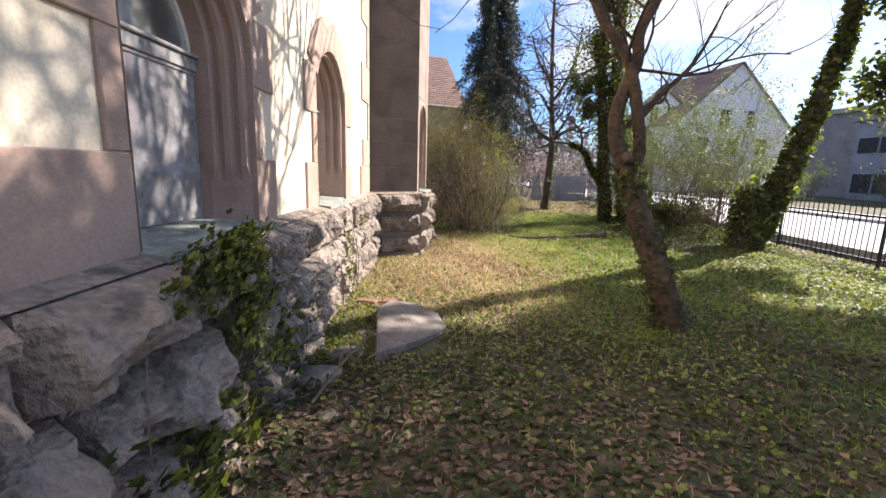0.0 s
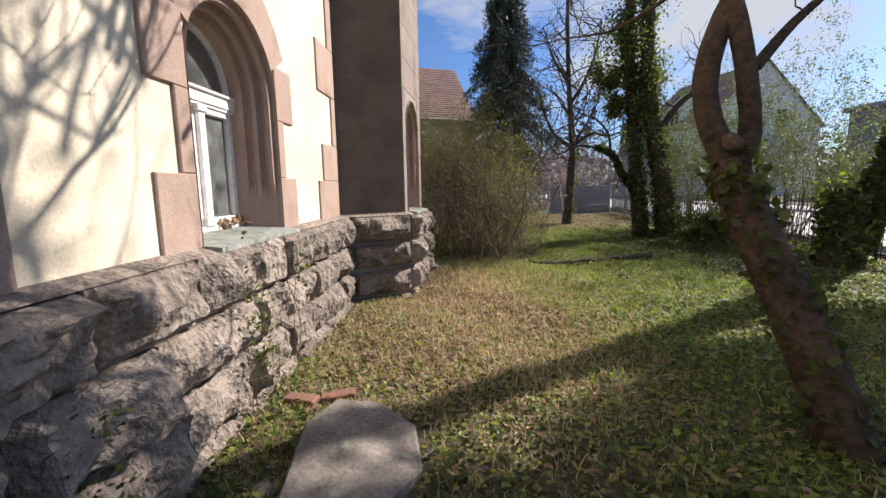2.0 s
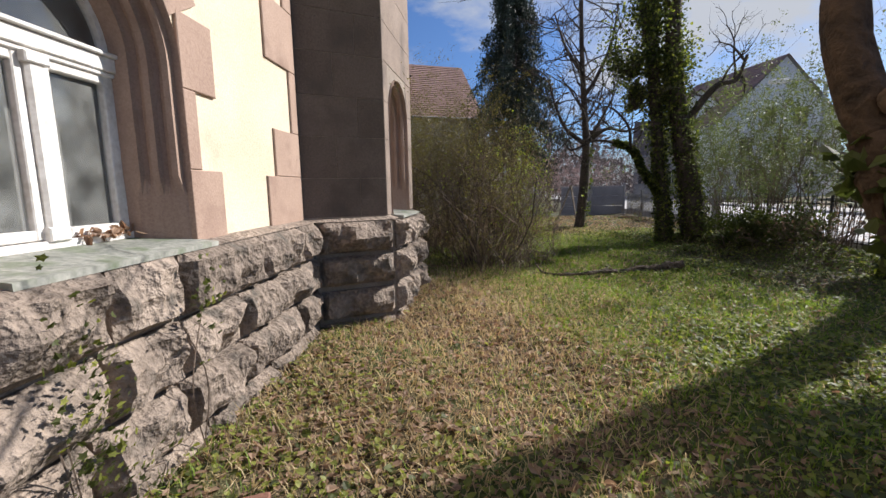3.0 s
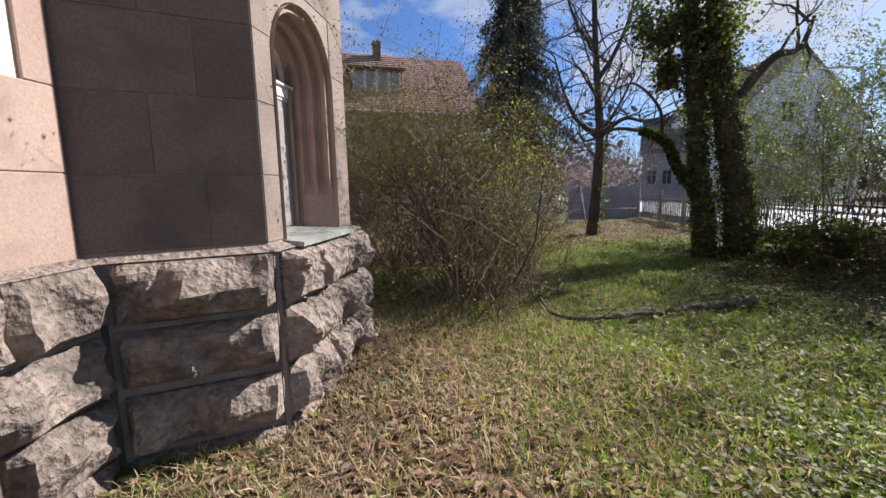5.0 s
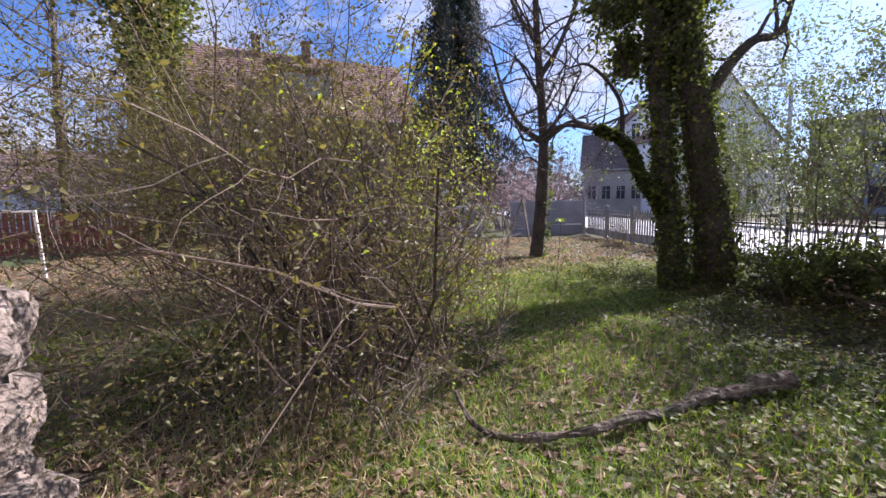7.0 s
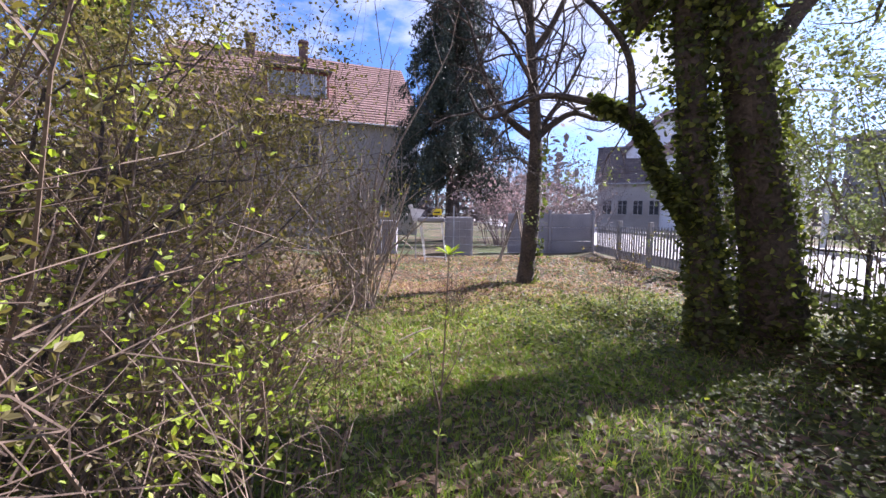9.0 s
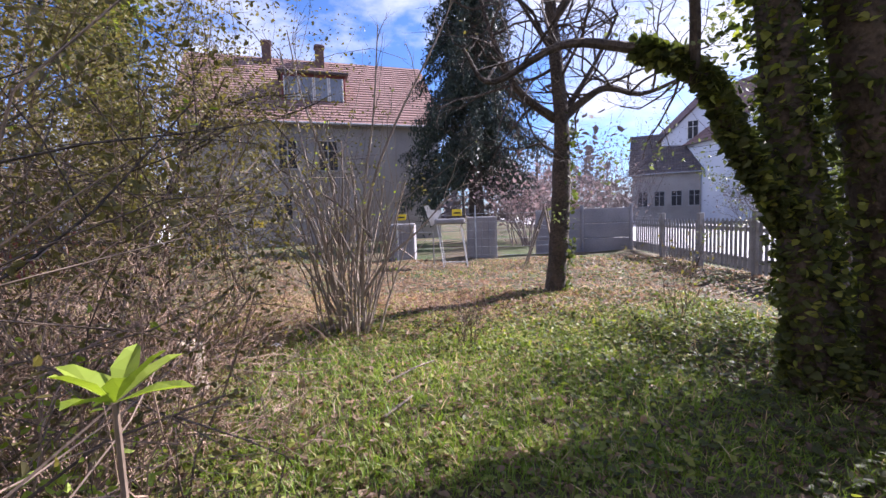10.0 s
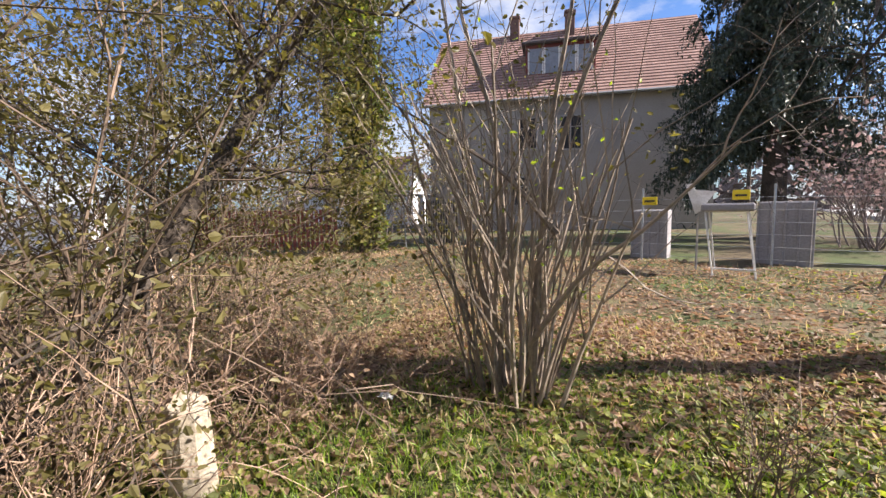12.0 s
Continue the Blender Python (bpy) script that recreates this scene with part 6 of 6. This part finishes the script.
pos = np.stack([bx, 95 + rng.normal(0, 4, n), np.abs(rng.normal(0, 1, n)) * (4 + 3 * np.sin(bx * 0.09) + 2 * np.sin(bx * 0.31))], 1)
scatter(a, LEAF_V, LEAF_F, pos, turns(rng, n), rng.uniform(0.8, 2.2, n))
tagged(put("far_woods", a, M_FARTWIG), "far line of bare trees on the horizon", "woods", kind="stuff")

# ---- ground cover ----
rng = np.random.default_rng(91)


def field(n, x0, x1, y0, y1, keep):
    x, y = rng.uniform(x0, x1, n), rng.uniform(y0, y1, n)
    k = rng.uniform(0, 1, n) < keep(x, y)
    k &= ~((x < -1.1) & (y < 7.5)) & ~((x < -0.4) & (y > 7.4 + (x + 1.19) * 0.56) & (y < 9.95)) & (x < FENCE_X + 0.6)
    k &= ~((x > -0.6) & (x < 0.05) & (y > 3.4) & (y < 4.6))
    x, y = x[k], y[k]
    return np.stack([x, y, gz(x, y) - 0.005], 1)


def patch(x, y, f, s):
    return 0.5 + 0.5 * np.sin(x * f + 1.7 * np.sin(y * f * 0.7 + s) + s) * np.sin(y * f * 0.9 + 1.3 * np.sin(x * f * 0.8) + 2 * s)


def dry(x, y):
    return np.clip(1.25 - np.hypot((x - 0.2) / 2.0, (y - 7.6) / 3.6), 0, 1)


def litter(x, y):
    return np.clip((y - 15.8 - 0.25 * (x - 4)) / 3.0, 0, 1) + np.clip((1.2 - x) / 2, 0, 1) * np.clip((y - 13) / 3, 0, 1) + np.clip((2.0 - np.abs(y - 1.5)) / 2, 0, 0.5) * (x < 1.5)


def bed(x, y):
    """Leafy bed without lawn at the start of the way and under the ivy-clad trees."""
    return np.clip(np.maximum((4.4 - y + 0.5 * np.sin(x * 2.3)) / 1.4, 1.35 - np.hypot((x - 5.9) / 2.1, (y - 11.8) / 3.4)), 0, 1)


def lawn(x, y):
    """Grassy middle of the yard between the shrub and the ivy-clad trees."""
    return np.exp(-((x - 2.4) ** 2 / 3.5 + (y - 10.2) ** 2 / 8)) + np.exp(-((x - 2.7) ** 2 / 5 + (y - 14.2) ** 2 / 4))


layers = [
    ("grass", M_GRASS, "short green lawn grass", 270000, lambda x, y: np.clip(0.8 * patch(x, y, 1.3, 0.4) + 0.1 + 1.0 * lawn(x, y) + 0.45 * np.exp(-((x - 3.2) ** 2 / 3 + (y - 8.0) ** 2 / 8)) - 0.6 * dry(x, y) - 1.0 * litter(x, y) - 0.5 * bed(x, y), 0.02, 1), (0.035, 0.085), "blade"),
    ("dry_grass", M_STRAW, "straw-coloured dry winter grass", 200000, lambda x, y: np.clip(1.5 * dry(x, y) + 0.2 + 0.12 * litter(x, y) + 0.5 * np.exp(-((x + 2.0) ** 2 / 6 + (y - 16.5) ** 2 / 5)) - 0.17 * bed(x, y), 0, 1), (0.04, 0.1), "blade"),
    ("ivy_cover", M_IVY, "ground ivy leaves creeping through the grass", 90000, lambda x, y: np.clip(0.75 * patch(x, y, 0.9, 2.1) + 0.3 - 1.2 * dry(x, y) - 0.4 * litter(x, y) + 0.5 * (x > 4.5) + 0.5 * bed(x, y) - 0.6 * lawn(x, y), 0.05, 1), (0.024, 0.058), "ivy"),
    ("young_ivy_cover", M_IVYLIT, "lighter young ivy leaves in the grass", 120000, lambda x, y: np.clip(0.75 * patch(x, y, 0.9, 2.1) + 0.25 - 0.8 * dry(x, y) - 0.5 * litter(x, y) - 0.3 * bed(x, y) - 0.3 * lawn(x, y), 0.05, 1), (0.022, 0.05), "ivy"),
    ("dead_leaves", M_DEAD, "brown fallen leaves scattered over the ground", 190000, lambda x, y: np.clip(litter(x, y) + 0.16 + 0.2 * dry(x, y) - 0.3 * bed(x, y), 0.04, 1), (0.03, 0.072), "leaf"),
    # real litter, but its dark tone helps paint the shade over the bed
    ("damp_litter", M_SHADELITTER, "damp dark brown leaf litter under the trees", 60000, lambda x, y: np.clip(1.2 * bed(x, y), 0, 1), (0.03, 0.08), "leaf"),
]
for name, mat, lab, n, keep, size, shape in layers:
    a = Acc()
    near = field(int(n * 0.72), -1.2, 7.6, -0.8, 13.5, keep)
    middle = field(int(n * 0.25), -0.8, 6.2, 13.0, 18.5, keep)
    far = field(int(n * 0.25), -9.0, FENCE_X + 0.6, 5.0, 24.0, keep)
    for p, grow_by in ((near, 1.0), (middle, 1.1), (far, 1.3)):
        m = len(p)
        s = rng.uniform(*size, m) * grow_by
        if shape == "blade":
            scatter(a, BLADE_V, BLADE_F, p, turns(rng, m, 0.45 if name == "grass" else 0.85, True), np.stack([s * 1.3, s * 1.3, s], 1))
        elif shape == "ivy":
            p[:, 2] += rng.uniform(0.01, 0.06, m)
            scatter(a, COVER_V, LEAF_F, p, turns(rng, m, 0.5, True), s)
        else:
            p[:, 2] += rng.uniform(0.005, 0.03, m)
            scatter(a, LEAF_V, LEAF_F, p, turns(rng, m, 0.35, True), np.stack([s * 1.2, s, s], 1))
    tagged(put(name, a, mat), lab, "ground cover", kind="stuff")

# ivy on the plinth under the boarded window
def wall_ivy(label, spots, seed, n, size):
    rg = np.random.default_rng(seed)
    t = thing("climbing_ivy", (-1.1, spots[0][0], float(gz(-1.0, spots[0][0]))), label, "ivy", "climbing ivy")
    a = Acc()
    pos = []
    for y, z, ry, rz, share in spots:
        k = int(n * share)
        pos.append(np.stack([-1.06 + np.abs(rg.normal(0, 0.035, k)) + 0.02, rg.normal(y, ry, k), rg.normal(z, rz, k)], 1))
        for _ in range(2):
            y1 = rg.normal(y, ry)
            tube(a, spline([(-1.08, y1, float(gz(-1, y1))), (-1.06, y1 + rg.normal(0, 0.1), z * 0.4), (-1.1, y1 + rg.normal(0, 0.1), z)], 8), 0.004, 4)
    under(put("ivy_stem_mass", a, M_TWIG), t)["kind"] = "stuff"
    pos = np.vstack(pos)
    m = len(pos)
    yaw, tilt = np.full(m, -np.pi / 2) + rg.normal(0, 0.5, m), rg.normal(1.1, 0.4, m)
    spin = rg.normal(np.pi, 0.7, m)
    rot = np.array([(Matrix.Rotation(b, 3, "Z") @ Matrix.Rotation(-c, 3, "X") @ Matrix.Rotation(d, 3, "Z")) for b, c, d in zip(yaw + np.pi, tilt, spin)])
    a = Acc()
    ivy_leaves(a, pos, rot, rg.uniform(*size, m))
    ob = under(put("leaves", a, M_IVY), t)
    ob["kind"] = "stuff"
    a = Acc()
    k = rg.uniform(0, 1, m) < 0.35
    ivy_leaves(a, pos[k] + np.array((0.03, 0.02, 0.01)), rot[k], rg.uniform(*size, int(k.sum())))
    ob = under(put("young_leaves", a, M_IVYLIT), t)
    ob["kind"] = "stuff"


wall_ivy("ivy hanging over the sill of the boarded window", [(2.0, 0.92, 0.2, 0.07, 0.35), (2.22, 0.68, 0.12, 0.18, 0.35), (2.1, 1.06, 0.2, 0.02, 0.08), (2.65, 0.25, 0.2, 0.22, 0.22)], 92, 1300, (0.025, 0.055))
wall_ivy("sparse ivy climbing the stone plinth", [(4.55, 0.45, 0.08, 0.25, 0.5), (5.3, 0.7, 0.06, 0.12, 0.15), (3.3, 0.3, 0.08, 0.2, 0.2), (4.75, 0.05, 0.15, 0.08, 0.15)], 93, 300, (0.02, 0.042))
wall_ivy("low ivy at the foot of the plinth", [(1.6, 0.05, 0.35, 0.15, 1.0)], 94, 260, (0.04, 0.09))
